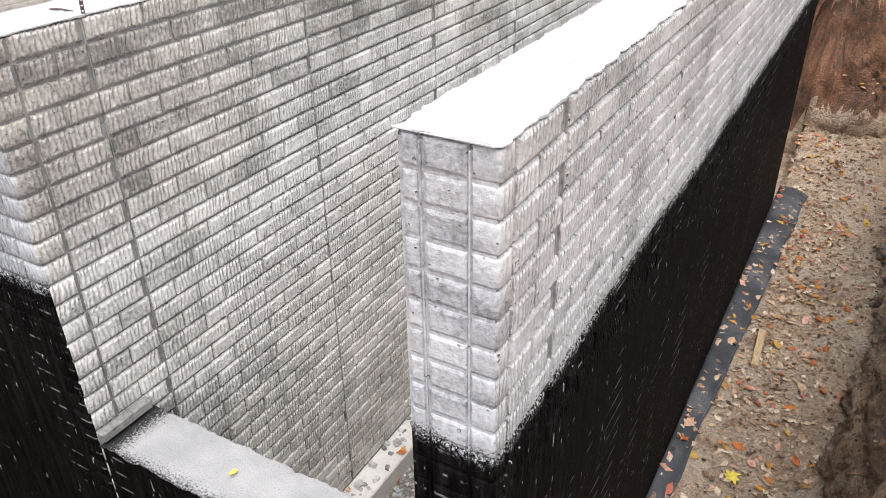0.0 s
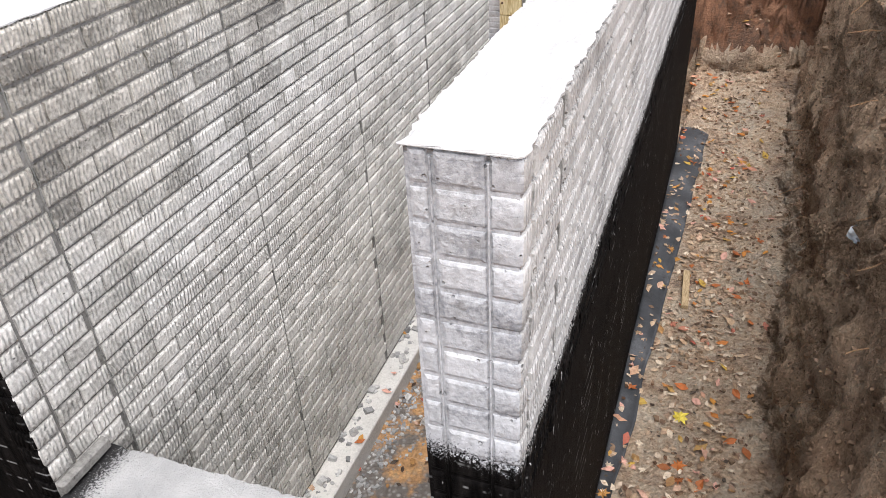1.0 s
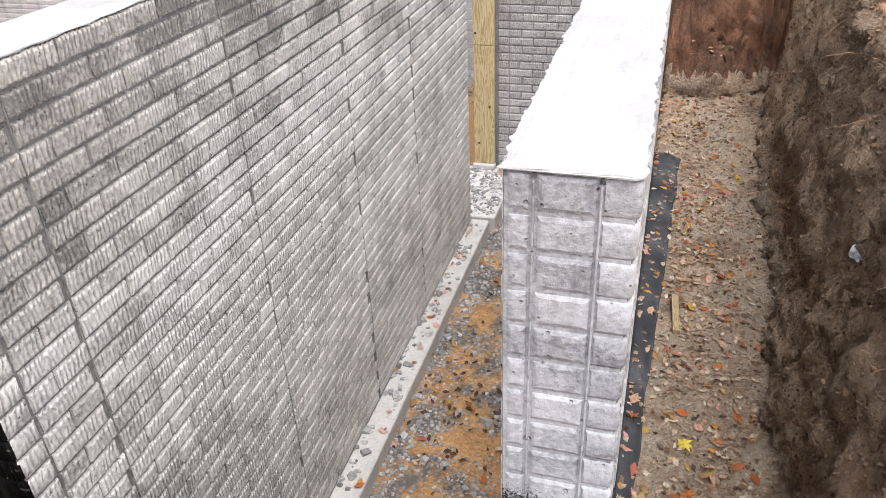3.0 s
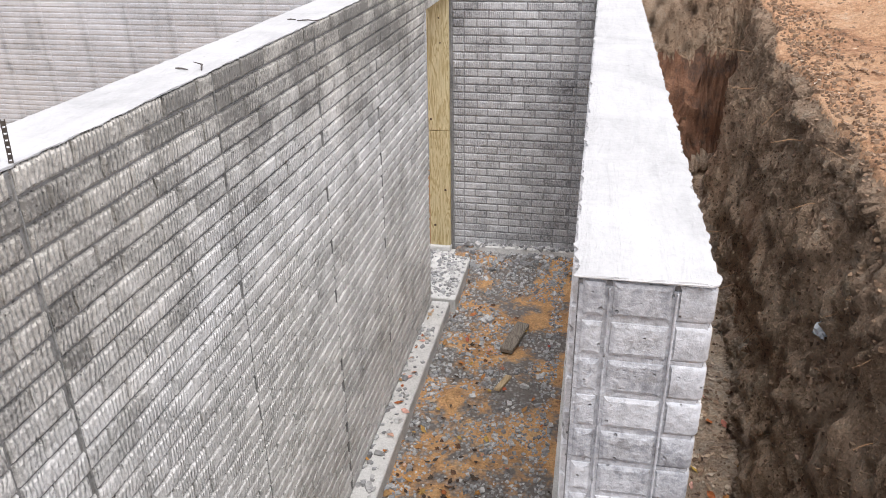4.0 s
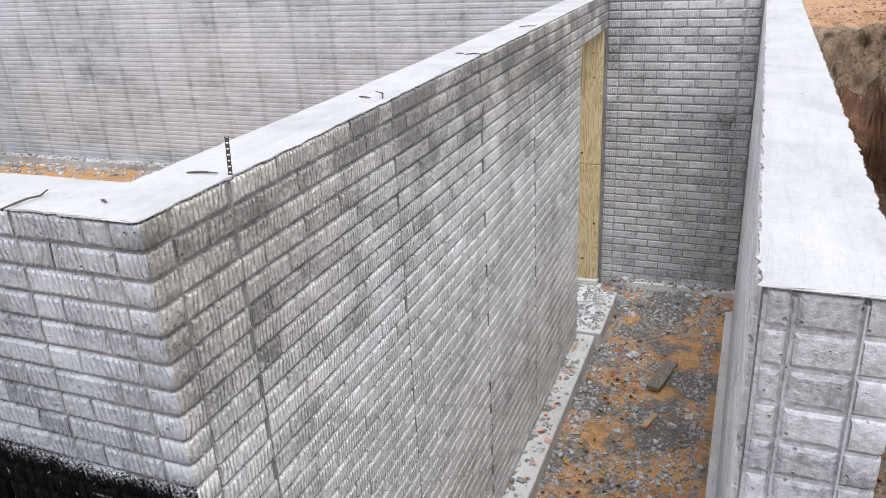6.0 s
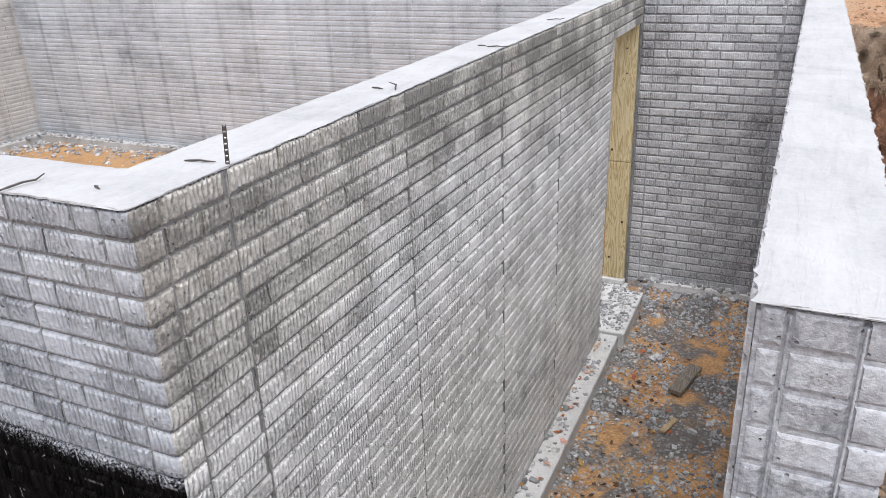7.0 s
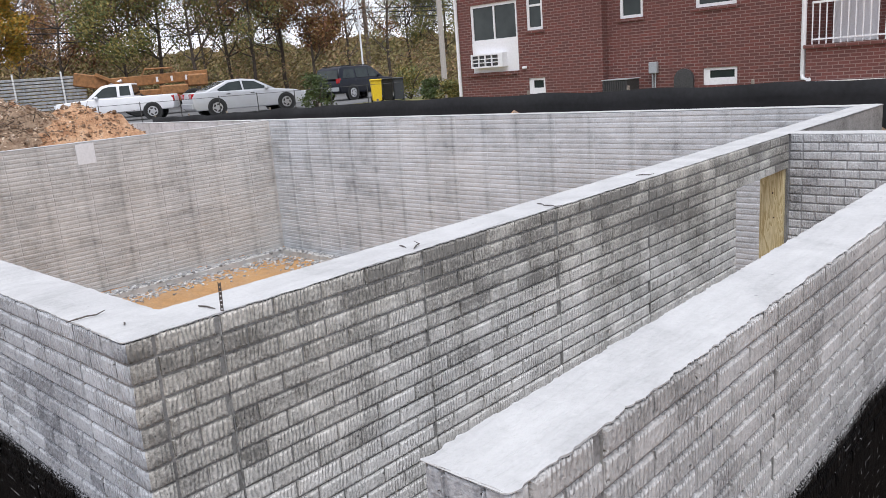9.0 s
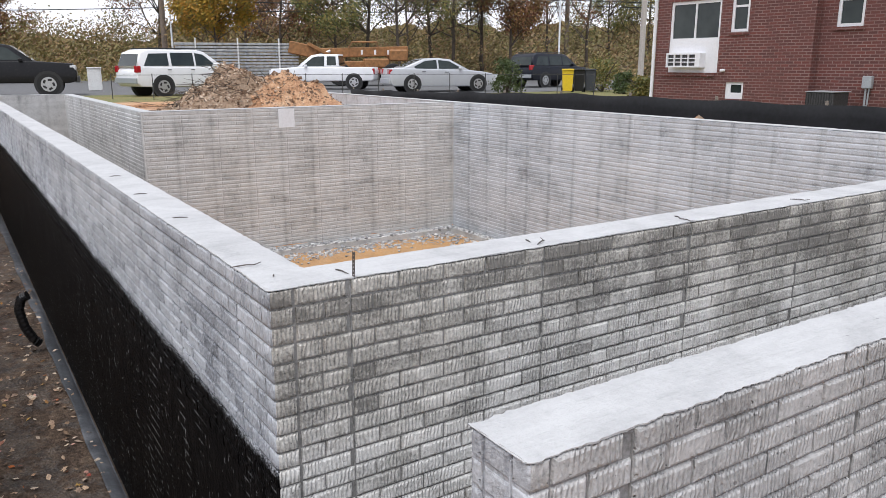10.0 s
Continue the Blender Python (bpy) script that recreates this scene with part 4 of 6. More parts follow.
rubble("soil_clods", 9000, bank_spot, (0.004, 0.016), M_CLOD, "brown soil crumbs on the steep bank", "soil", lambda x, y: bank_at[x, y] - 0.004, flat=0.8)
rubble("soil_clods", 500, bank_spot, (0.012, 0.024), M_CLOD, "larger brown clods lodged in the bank", "soil", lambda x, y: bank_at[x, y] - 0.012, flat=0.8)
for _ in range(34):
    x, y = bank_spot()
    root(x, y, bank_at[x, y], rng.uniform(0.06, 0.20), rng.uniform(0.0012, 0.0026), rng.uniform(-0.6, 0.2), rng.uniform(-0.9, 0.9))
rubble("soil_clods", 2200, lambda: ((lambda y: (bank_foot(y) + 0.34 + abs(rng.gauss(0, 0.22)), y))(rng.uniform(2.2, 8.4))), (0.005, 0.020), M_CLOD, "dark clods along the crest of the bank", "soil", flat=0.9)
weeds = []
for _ in range(260):
    y = rng.uniform(2.4, 8.6)
    x = bank_foot(y) + 0.36 + abs(rng.gauss(0, 0.28))
    z = floor_z(x, y)
    a, q = rng.uniform(0, 6.28), rng.uniform(0.03, 0.11)
    weeds.append(tube([(x, y, z - 0.01), (x + 0.4 * q * math.cos(a), y + 0.4 * q * math.sin(a), z + 0.5 * q), (x + q * math.cos(a), y + q * math.sin(a), z + rng.uniform(0.1, 0.7) * q)], [0.0022, 0.0017, 0.0008], 4))
tagged(part("dead_weeds", joined(weeds), M_ROOT), "dry stems and torn roots along the bank's crest", "weeds", kind="stuff")
rubble("soil_clods", 1500, lambda: (0.62 + 2.6 * rng.random() ** 1.7, rng.uniform(2.5, 12.0)), (0.004, 0.016), M_CLOD, "soil clods on the sandy ground", "soil")
rubble("crushed_stone", 3600, lambda: rng.choice(((-12.55 + abs(rng.gauss(0, 0.35)), rng.uniform(3, 8.9)), (rng.uniform(-12.4, -2.3), 8.95 - abs(rng.gauss(0, 0.35))))), (0.012, 0.045), M_STONE, "grey stone along the basement footings", "gravel", lambda x, y: max(floor_z(x, y), -2.56 if x < -12.4 or y > 8.8 else -9))
rubble("soil_clods", 900, lambda: (rng.gauss(-16.1, 0.9), rng.gauss(6.6, 0.8)), (0.015, 0.05), M_CLOD, "crumbled brown clods over the spoil mound", "soil")


# ---- the surroundings ----
CAM_X, CAM_Y = 0.5, 0.2


def polar(az, d):
    """A place d metres from the walk's end, az degrees west of north."""
    return CAM_X - d * math.sin(radians(az)), CAM_Y + d * math.cos(radians(az))


def brickwall_material():
    n = Net("red_brick", 0.88)
    x, y, z = n.xyz()
    comb = n.nt.nodes.new("ShaderNodeCombineXYZ")
    n.link(n.math("ADD", x, y), comb.inputs[0])
    n.link(z, comb.inputs[1])
    b = n.nt.nodes.new("ShaderNodeTexBrick")
    b.inputs["Scale"].default_value = 1.0
    b.inputs["Brick Width"].default_value, b.inputs["Row Height"].default_value = 0.203, 0.0677
    b.inputs["Mortar Size"].default_value, b.inputs["Mortar Smooth"].default_value = 0.009, 0.3
    b.inputs["Color1"].default_value = (0.165, 0.050, 0.041, 1)
    b.inputs["Color2"].default_value = (0.100, 0.039, 0.035, 1)
    b.inputs["Mortar"].default_value = (0.24, 0.165, 0.15, 1)
    b.inputs["Bias"].default_value = 0.1
    n.link(comb.outputs[0], b.inputs["Vector"])
    big = n.noise(0.9, 5, 0.6)
    col = n.mix(n.ramp(big, (0.35, 0.45), (0.62, 0.0)), b.outputs["Color"], (0.13, 0.055, 0.048))
    n.bump(n.math("SUBTRACT", 1.0, b.outputs["Fac"]), 0.6, 0.01)
    return n.done(col)


M_REDBRICK = brickwall_material()
M_WHITE = plain("white_paint", (0.74, 0.74, 0.76), 0.55, vary=0.06)
M_ROOF = plain("asphalt_shingle", (0.08, 0.075, 0.07), 0.9, vary=0.3, relief=0.4)
M_DARKMETAL = plain("dark_grey_metal", (0.06, 0.06, 0.062), 0.5, 0.3, vary=0.25)
M_GREYBOX = plain("grey_enamel", (0.36, 0.38, 0.40), 0.45, 0.2)
M_ASPHALT = plain("asphalt", (0.12, 0.12, 0.122), 0.9, vary=0.2, scale=8)
M_TRIM = plain("dark_trim", (0.02, 0.02, 0.021), 0.6)
M_DIM_ROOM = plain("dim_interior", (0.05, 0.055, 0.055), 0.9, vary=0.5, scale=3)


def glass_material():
    n = Net("window_glass", 0.06)
    f = n.noise(1.5, 3)
    n.bsdf.inputs["Specular IOR Level"].default_value = 0.45
    return n.done(n.ramp(f, (0.3, (0.012, 0.018, 0.018)), (0.7, (0.035, 0.045, 0.042))))


M_GLASS = glass_material()


def silt_fence():
    thing = empty("silt_fence", pose(-10.5, 10.3, -0.4))
    xs = [-9.5 + 24.0 * i / 140 for i in range(141)]
    vs, fs = [], []
    for layer in (0.0, 0.008):
        for x in xs:
            wx = x - 10.5
            top = 0.46 + 0.16 * smooth((wx + 19) / 10) + 0.02 * fbm(wx * 0.6, 0, 1.0)
            sag = 0.03 * abs(math.sin(x * math.pi / 1.8))
            for k in range(5):
                vs.append((x, layer + 0.05 * fbm(wx * 1.3, k * 0.4, 2.0, 3) + 0.03 * math.sin(x * 5) * (k % 2), -0.12 + (top - sag + 0.12) * k / 4))
    half = len(vs) // 2
    for i in range(len(xs) - 1):
        for k in range(4):
            a = i * 5 + k
            fs.append((a, a + 5, a + 6, a + 1))
            fs.append((half + a, half + a + 1, half + a + 6, half + a + 5))
        a = i * 5 + 4
        fs.append((a, a + 5, half + a + 5, half + a))
    cloth = part("fabric", (vs, fs), M_SILT, thing)
    for p in cloth.data.polygons:
        p.use_smooth = True
    for i in range(14):
        x = -9.4 + 1.8 * i
        part("stake", boxed((x - 0.018, x + 0.018, 0.05, 0.085, -0.2, 0.50 + 0.16 * smooth((x + 8.5) / 10)), bevel=0.004), M_GREYWOOD, thing)
    return tagged(thing, "black fabric silt fence on wooden stakes along the site edge", "fence")


M_SILT = plain("black_silt_cloth", (0.008, 0.008, 0.0095), 0.9, vary=0.4, scale=14, relief=0.3)
silt_fence()


# ---- the red brick house ----
HY, HZ = 16.6, -0.55


def slab(bm, x0, x1, z0, z1, y0, y1, holes):
    """A wall slab facing south with rectangular holes (x0, x1, z0, z1) cut through."""
    xs = sorted({x0, x1, *[h[0] for h in holes], *[h[1] for h in holes]})
    for a, b in zip(xs, xs[1:]):
        cuts = sorted((h[2], h[3]) for h in holes if h[0] <= a + 1e-6 and h[1] >= b - 1e-6)
        z = z0
        for lo, hi in cuts:
            if lo > z:
                add_box(bm, a, b, y0, y1, z, lo)
            z = hi
        if z < z1:
            add_box(bm, a, b, y0, y1, z, z1)
    bmesh.ops.remove_doubles(bm, verts=bm.verts, dist=0.0005)


house = empty("house", pose(0, 0, 0))
BIG = (-13.73, -12.16, 0.53, 2.30)
W2, W3, W4 = (-11.86, -11.36, 1.50, 2.75), (-9.32, -8.72, 1.53, 2.75), (-7.46, -6.55, 1.58, 2.75)
B1, B2 = (-11.88, -11.36, -0.09, 0.31), (-7.28, -6.52, -0.08, 0.29)
bm = bmesh.new()
slab(bm, -14.17, -9.67, HZ, 3.9, HY, HY + 0.25, (BIG, W2, B1))
part("wall", bm, M_REDBRICK, house)
bm = bmesh.new()
slab(bm, -9.67, -5.10, HZ, 3.9, HY + 0.22, HY + 0.47, (W3, W4, B2))
part("wall", bm, M_REDBRICK, house)
part("wall", boxed((-14.17, -13.92, HY + 0.25, 26, HZ, 3.9)), M_REDBRICK, house)
part("wall", boxed((-5.35, -5.10, HY + 0.47, 18.0, HZ, 3.9)), M_REDBRICK, house)
bm = bmesh.new()
slab(bm, -5.10, 2.6, HZ, 3.9, 18.0, 18.25, ((-5.02, -4.12, 0.6, 2.65), (-3.2, -1.9, 1.4, 2.75)))
part("wall", bm, M_REDBRICK, house)
part("wall", boxed((2.35, 2.6, 18.25, 26, HZ, 3.9)), M_REDBRICK, house)
part("wall", boxed((-13.92, 2.35, 25.75, 26, HZ, 3.9)), M_REDBRICK, house)
roof = bmesh.new()
ring = [roof.verts.new(c) for c in ((-14.6, 16.1, 3.9), (3.0, 16.1, 3.9), (3.0, 26.4, 3.9), (-14.6, 26.4, 3.9))]
ridge = [roof.verts.new(c) for c in ((-10.0, 21.2, 6.2), (-1.5, 21.2, 6.2))]
for f in ((ring[0], ring[1], ridge[1], ridge[0]), (ring[1], ring[2], ridge[1]), (ring[2], ring[3], ridge[0], ridge[1]), (ring[3], ring[0], ridge[0]), ring[::-1]):
    roof.faces.new(f)
part("roof", roof, M_ROOF, house)


def window(box, y, panes=1, name="window", split=None, sill=True):
    """A white framed window set into a wall that faces south."""
    x0, x1, z0, z1 = box
    f, d = 0.07, 0.10
    bars = [(x0, x0 + f, y + 0.03, y + d, z0, z1), (x1 - f, x1, y + 0.03, y + d, z0, z1), (x0 + f, x1 - f, y + 0.03, y + d, z0, z0 + f), (x0 + f, x1 - f, y + 0.03, y + d, z1 - f, z1)]
    for k in range(1, panes):
        x = x0 + (x1 - x0) * k / panes
        bars.append((x - 0.025, x + 0.025, y + 0.035, y + d, z0 + f, z1 - f))
    if split:
        bars.append((x0 + f, x1 - f, y + 0.035, y + d, split - 0.025, split + 0.025))
    ob = part(name, boxed(*bars), M_WHITE, house)
    part("pane", boxed((x0 + f, x1 - f, y + 0.06, y + 0.07, z0 + f, z1 - f)), M_GLASS, ob)
    if sill:
        part("sill", boxed((x0 - 0.05, x1 + 0.05, y - 0.04, y + 0.03, z0 - 0.07, z0)), M_REDBRICK, ob)
    return ob


# picture window over a white panel with an air conditioner
window((-13.73, -12.16, 1.32, 2.30), HY, panes=2, sill=False)
panel = part("panel", boxed((-13.73, -12.16, HY + 0.02, HY + 0.09, 0.53, 1.32)), M_WHITE, house, "white panel under the window")
part("sill", boxed((-13.92, -12.2, HY - 0.05, HY + 0.02, 0.44, 0.53)), M_REDBRICK, panel)
bm = boxed((-13.63, -12.55, HY - 0.20, HY + 0.02, 0.66, 0.70), (-13.63, -12.55, HY - 0.20, HY + 0.02, 0.98, 1.02), (-13.63, -13.59, HY - 0.20, HY + 0.02, 0.70, 0.98), (-12.70, -12.55, HY - 0.20, HY + 0.02, 0.70, 0.98))
for k in range(1, 4):
    add_box(bm, -13.59 + 0.89 * k / 4 - 0.014, -13.59 + 0.89 * k / 4 + 0.014, HY - 0.20, HY - 0.16, 0.70, 0.98)
for k in range(1, 3):
    add_box(bm, -13.59, -12.70, HY - 0.197, HY - 0.17, 0.70 + 0.093 * k - 0.012, 0.70 + 0.093 * k + 0.012)
grille = part("air_conditioner", bm, M_WHITE, panel, "white through-wall air conditioner with a dark grille")
part("coil", boxed((-13.59, -12.70, HY - 0.15, HY + 0.02, 0.70, 0.98)), M_DARKMETAL, grille)
window(W2, HY, split=2.1)
window(W3, HY + 0.22, split=2.1)
window(W4, HY + 0.22, split=2.1)


def basement_window(box, y):
    x0, x1, z0, z1 = box
    ob = part("window", boxed((x0, x1, y + 0.03, y + 0.1, z0, z0 + 0.15), (x0, x1, y + 0.03, y + 0.1, z1 - 0.06, z1), (x0, x0 + 0.14, y + 0.03, y + 0.1, z0 + 0.15, z1 - 0.06), (x1 - 0.07, x1, y + 0.03, y + 0.1, z0 + 0.15, z1 - 0.06)), M_WHITE, house, "small white basement window")
    part("pane", boxed((x0 + 0.14, x1 - 0.07, y + 0.05, y + 0.06, z0 + 0.15, z1 - 0.06)), M_GLASS, ob)


basement_window(B1, HY)
basement_window(B2, HY + 0.22)
# One dark sheet in place of rooms, their dimness put into its colour.
part("interior", boxed((-13.9, -5.4, HY + 0.6, HY + 0.62, HZ, 3.8)), M_DIM_ROOM, house, "dark sheet standing for the dim interior behind the windows")


def pipe_run(name, pts, r, material, label, parent=house):
    return part(name, tube(pts, r, 8), material, parent, label)


pipe_run("downspout", [(-14.20, HY - 0.05, 3.9), (-14.20, HY - 0.05, 0.0), (-14.20, HY - 0.07, -0.45)], 0.045, M_WHITE, "white downspout")
pipe_run("downspout", [(-5.16, HY + 0.15, 3.9), (-5.16, HY + 0.15, 0.05), (-5.14, HY + 0.10, -0.02), (-4.98, HY - 0.05, -0.06)], 0.05, M_WHITE, "white downspout with a kicked-out foot")
meter = part("meter_box", boxed((-8.54, -8.34, HY + 0.10, HY + 0.22, 0.24, 0.50), bevel=0.015), M_GREYBOX, house, "grey electric meter box")
part("conduit", tube([(-8.47, HY + 0.17, 0.25), (-8.47, HY + 0.17, -0.2), (-8.52, HY + 0.15, -0.45)], 0.022, 6), M_GREYBOX, meter)
part("conduit", tube([(-8.40, HY + 0.17, 0.25), (-8.41, HY + 0.17, -0.1), (-8.55, HY + 0.15, -0.40)], 0.018, 6), M_GREYBOX, meter)
bm = bmesh.new()
pts = [(-7.94, -0.4)] + [(-7.71 - 0.23 * math.cos(math.pi * k / 10), 0.08 + 0.23 * math.sin(math.pi * k / 10)) for k in range(11)] + [(-7.48, -0.4)]
face = bm.faces.new([bm.verts.new((x, HY + 0.215, z)) for x, z in pts])
ext = bmesh.ops.extrude_face_region(bm, geom=[face])
bmesh.ops.translate(bm, verts=[v for v in ext["geom"] if isinstance(v, bmesh.types.BMVert)], vec=(0, -0.06, 0))
part("vent", bm, M_DARKMETAL, house, "dark arched crawl-space vent")
part("hose_bib", boxed((-12.02, -11.90, HY - 0.09, HY, 0.56, 0.62), bevel=0.015), M_WHITE, house)
part("porch", boxed((-5.08, -3.3, 16.65, 18.0, HZ, 0.55), (-5.12, -3.26, 16.60, 18.0, 0.55, 0.62)), M_REDBRICK, house)
for k in range(6):
    part("step", boxed((-3.3 + 0.27 * k, -3.3 + 0.27 * (k + 1), 16.65, 17.9, HZ, 0.45 - 0.17 * k)), M_REDBRICK, house)
part("ledge", boxed((-5.15, -3.6, HY - 0.15, HY + 0.03, -0.16, -0.09)), M_FOOT, house)
door = part("door", boxed((-5.00, -4.14, 18.06, 18.12, 0.62, 2.63), bevel=0.01), M_WHITE, house, "white panelled front door")
part("pane", boxed((-4.85, -4.29, 18.045, 18.06, 1.5, 2.4)), M_GLASS, door)
rail = part("railing", boxed((-5.0, -3.3, 16.70, 16.74, 1.40, 1.44), (-5.0, -3.3, 16.70, 16.74, 0.70, 0.73)), M_WHITE, house, "white metal porch railing")
for k in range(14):
    part("baluster", boxed((-5.0 + 0.13 * k, -4.98 + 0.13 * k, 16.71, 16.73, 0.62, 1.42)), M_WHITE, rail)
for y in (16.70, 17.85):
    hand = part("railing", joined([tube([(-3.3, y, 1.42), (-1.8, y, 0.45)], 0.025, 6), tube([(-3.3, y, 0.75), (-1.8, y, -0.22)], 0.02, 6)]), M_WHITE, house, "white sloping stair rail")
    for k in range(9):
        x = -3.3 + 0.18 * k
        part("baluster", boxed((x, x + 0.02, y - 0.01, y + 0.01, 0.72 - 0.647 * 0.18 * k, 1.42 - 0.647 * 0.18 * k)), M_WHITE, hand)
window((-3.2, -1.9, 1.4, 2.75), 18.0, panes=2)
tagged(house, "two-storey red brick house with white windows, downspouts and a porch", "house")

# outdoor unit before the house
unit = empty("condenser_unit", pose(-9.0, 16.25, -0.42))
part("cabinet", boxed((-0.31, 0.31, -0.30, 0.30, 0.03, 0.58), bevel=0.02), M_DARKMETAL, unit)
part("lid", boxed((-0.33, 0.33, -0.32, 0.32, 0.58, 0.60), bevel=0.008), M_GREYBOX, unit, "pale grey lid")
for k in range(11):
    part("fin", boxed((-0.30 + 0.0575 * k, -0.285 + 0.0575 * k, -0.312, -0.30, 0.05, 0.57)), M_TRIM, unit)
part("foot", boxed((-0.42, 0.42, -0.36, 0.36, -0.08, 0.03)), M_FOOT, unit, "concrete pad")
tagged(unit, "dark louvred air-conditioning condenser with pale lid by the house", "air conditioner")

# ---- road ----
bm = bmesh.new()
ys = [-80 + 2.5 * k for k in range(61)]
rows = []
for y in ys:
    c = 0.6 * math.sin(y * 0.05)
    rows.append([bm.verts.new((x + c, y, natural(x, y) + 0.012 if x > -26 else -0.463)) for x in (-62, -56, -50, -44, -38, -32, -27)])
for a, b in zip(rows, rows[1:]):
    for k in range(6):
        bm.faces.new((a[k], a[k + 1], b[k + 1], b[k]))
structure(part("road", bm, M_ASPHALT), "grey asphalt street with parked vehicles", "road")


# ---- vehicles ----
def paint(name, color, metal=0.0, gloss=0.4):
    n = Net(name, 0.32, metal)
    n.bsdf.inputs["Coat Weight"].default_value = gloss
    n.bsdf.inputs["Specular IOR Level"].default_value = 0.25 + gloss * 0.5
    f = n.noise(3.0, 4)
    # Thin patches of dirt on the paint.
    mottle = n.ramp(n.noise(14.0, 5, 0.7), (0.55, 0.0), (0.8, 0.12))
    base = n.ramp(f, (0.3, tuple(c * 0.92 for c in color)), (0.7, color))
    return n.done(n.mix(mottle, base, (0.25, 0.22, 0.19)))


M_CARWHITE, M_SILVER, M_CARBLACK, M_NAVY = paint("white_car_paint", (0.78, 0.78, 0.80)), paint("silver_car_paint", (0.52, 0.53, 0.56), 0.25), paint("black_car_paint", (0.008, 0.008, 0.01), gloss=0.05), paint("dark_blue_car_paint", (0.01, 0.012, 0.02), gloss=0.05)
M_TYRE = plain("tyre_rubber", (0.018, 0.018, 0.018), 0.85)
M_RIM = plain("alloy_rim", (0.5, 0.5, 0.52), 0.35, 0.7)
M_REDLIGHT = plain("red_lamp_glass", (0.35, 0.01, 0.015), 0.2)
M_CLEARLIGHT = plain("clear_lamp_glass", (0.6, 0.6, 0.62), 0.15)


def extruded(profile, half, pinch=None, bevel=0.04):
    """A closed side profile of (x, z) drawn out across the car; pinch(z) narrows it with height."""
    bm = bmesh.new()
    sides = []
    for s in (-1, 1):
        sides.append([bm.verts.new((x, s * half * (pinch(z) if pinch else 1.0), z)) for x, z in profile])
    k = len(profile)
    bm.faces.new(sides[0])
    bm.faces.new(sides[1][::-1])
    for i in range(k):
        bm.faces.new((sides[0][i], sides[1][i], sides[1][(i + 1) % k], sides[0][(i + 1) % k]))
    bmesh.ops.recalc_face_normals(bm, faces=bm.faces)
    if bevel:
        bmesh.ops.bevel(bm, geom=[e for e in bm.edges if abs(e.verts[0].co.y - e.verts[1].co.y) < half * 0.9 and e.verts[0].co.y * e.verts[1].co.y > 0], offset=bevel, segments=3, affect="EDGES", profile=0.5)
    for f in bm.faces:
        f.smooth = True
    return bm


def wheel(thing, x, y, r, w=0.22):
    side = 1 if y > 0 else -1
    hub = part("wheel", (lambda v, f: (v, f))(*tube([(x, y - w / 2, r), (x, y - w / 2 + 0.03, r), (x, y + w / 2 - 0.03, r), (x, y + w / 2, r)], [r * 0.93, r, r, r * 0.93], 24)), M_TYRE, thing)
    rim = part("rim", tube([(x, y + side * (w / 2 - 0.02), r), (x, y + side * (w / 2 + 0.006), r)], [r * 0.66, r * 0.62], 20), M_RIM, hub)
    for k in range(5):
        a = 2 * math.pi * k / 5
        c = Vector((x + 0.40 * r * math.cos(a), y + side * (w / 2 + 0.004), r + 0.40 * r * math.sin(a)))
        bm = bmesh.new()
        add_box(bm, -0.09 * r, 0.09 * r, -0.006, 0.006, -0.16 * r, 0.16 * r, m=Matrix.Translation(c) @ Matrix.Rotation(-a - math.pi / 10, 4, "Y"))
        part("vent_hole", bm, M_TRIM, hub)


def glass_panel(thing, pts, half, pinch, name="side_window"):
    for s in (-1, 1):
        bm = bmesh.new()
        outer = [bm.verts.new((x, s * (half * pinch(z) + 0.006), z)) for x, z in pts]
        inner = [bm.verts.new((x, s * (half * pinch(z) - 0.02), z)) for x, z in pts]
        k = len(pts)
        bm.faces.new(outer)
        bm.faces.new(inner[::-1])
        for i in range(k):
            bm.faces.new((outer[i], inner[i], inner[(i + 1) % k], outer[(i + 1) % k]))
        bmesh.ops.recalc_face_normals(bm, faces=bm.faces)
        part(name, bm, M_GLASS, thing)


def cross_glass(thing, a, b, half, pinch, name):
    """A windscreen or rear window between the profile points a and b."""
    bm = bmesh.new()
    d = Vector((b[0] - a[0], 0, b[1] - a[1]))
    nrm = Vector((d.z, 0, -d.x)).normalized() * (0.012 if name == "windscreen" else -0.012)
    p, q = Vector((a[0], 0, a[1])) + d * 0.10, Vector((a[0], 0, a[1])) + d * 0.90
    vs = []
    for off in (nrm, -nrm * 1.5):
        for c in (p, q):
            w = half * pinch(c.z) * 0.88
            vs += [bm.verts.new((c.x + off.x, -w, c.z + off.z)), bm.verts.new((c.x + off.x, w, c.z + off.z))]
    for f in ((0, 1, 3, 2), (4, 6, 7, 5), (0, 2, 6, 4), (1, 5, 7, 3), (0, 4, 5, 1), (2, 3, 7, 6)):
        bm.faces.new([vs[i] for i in f])
    bmesh.ops.recalc_face_normals(bm, faces=bm.faces)
    part(name, bm, M_GLASS, thing)


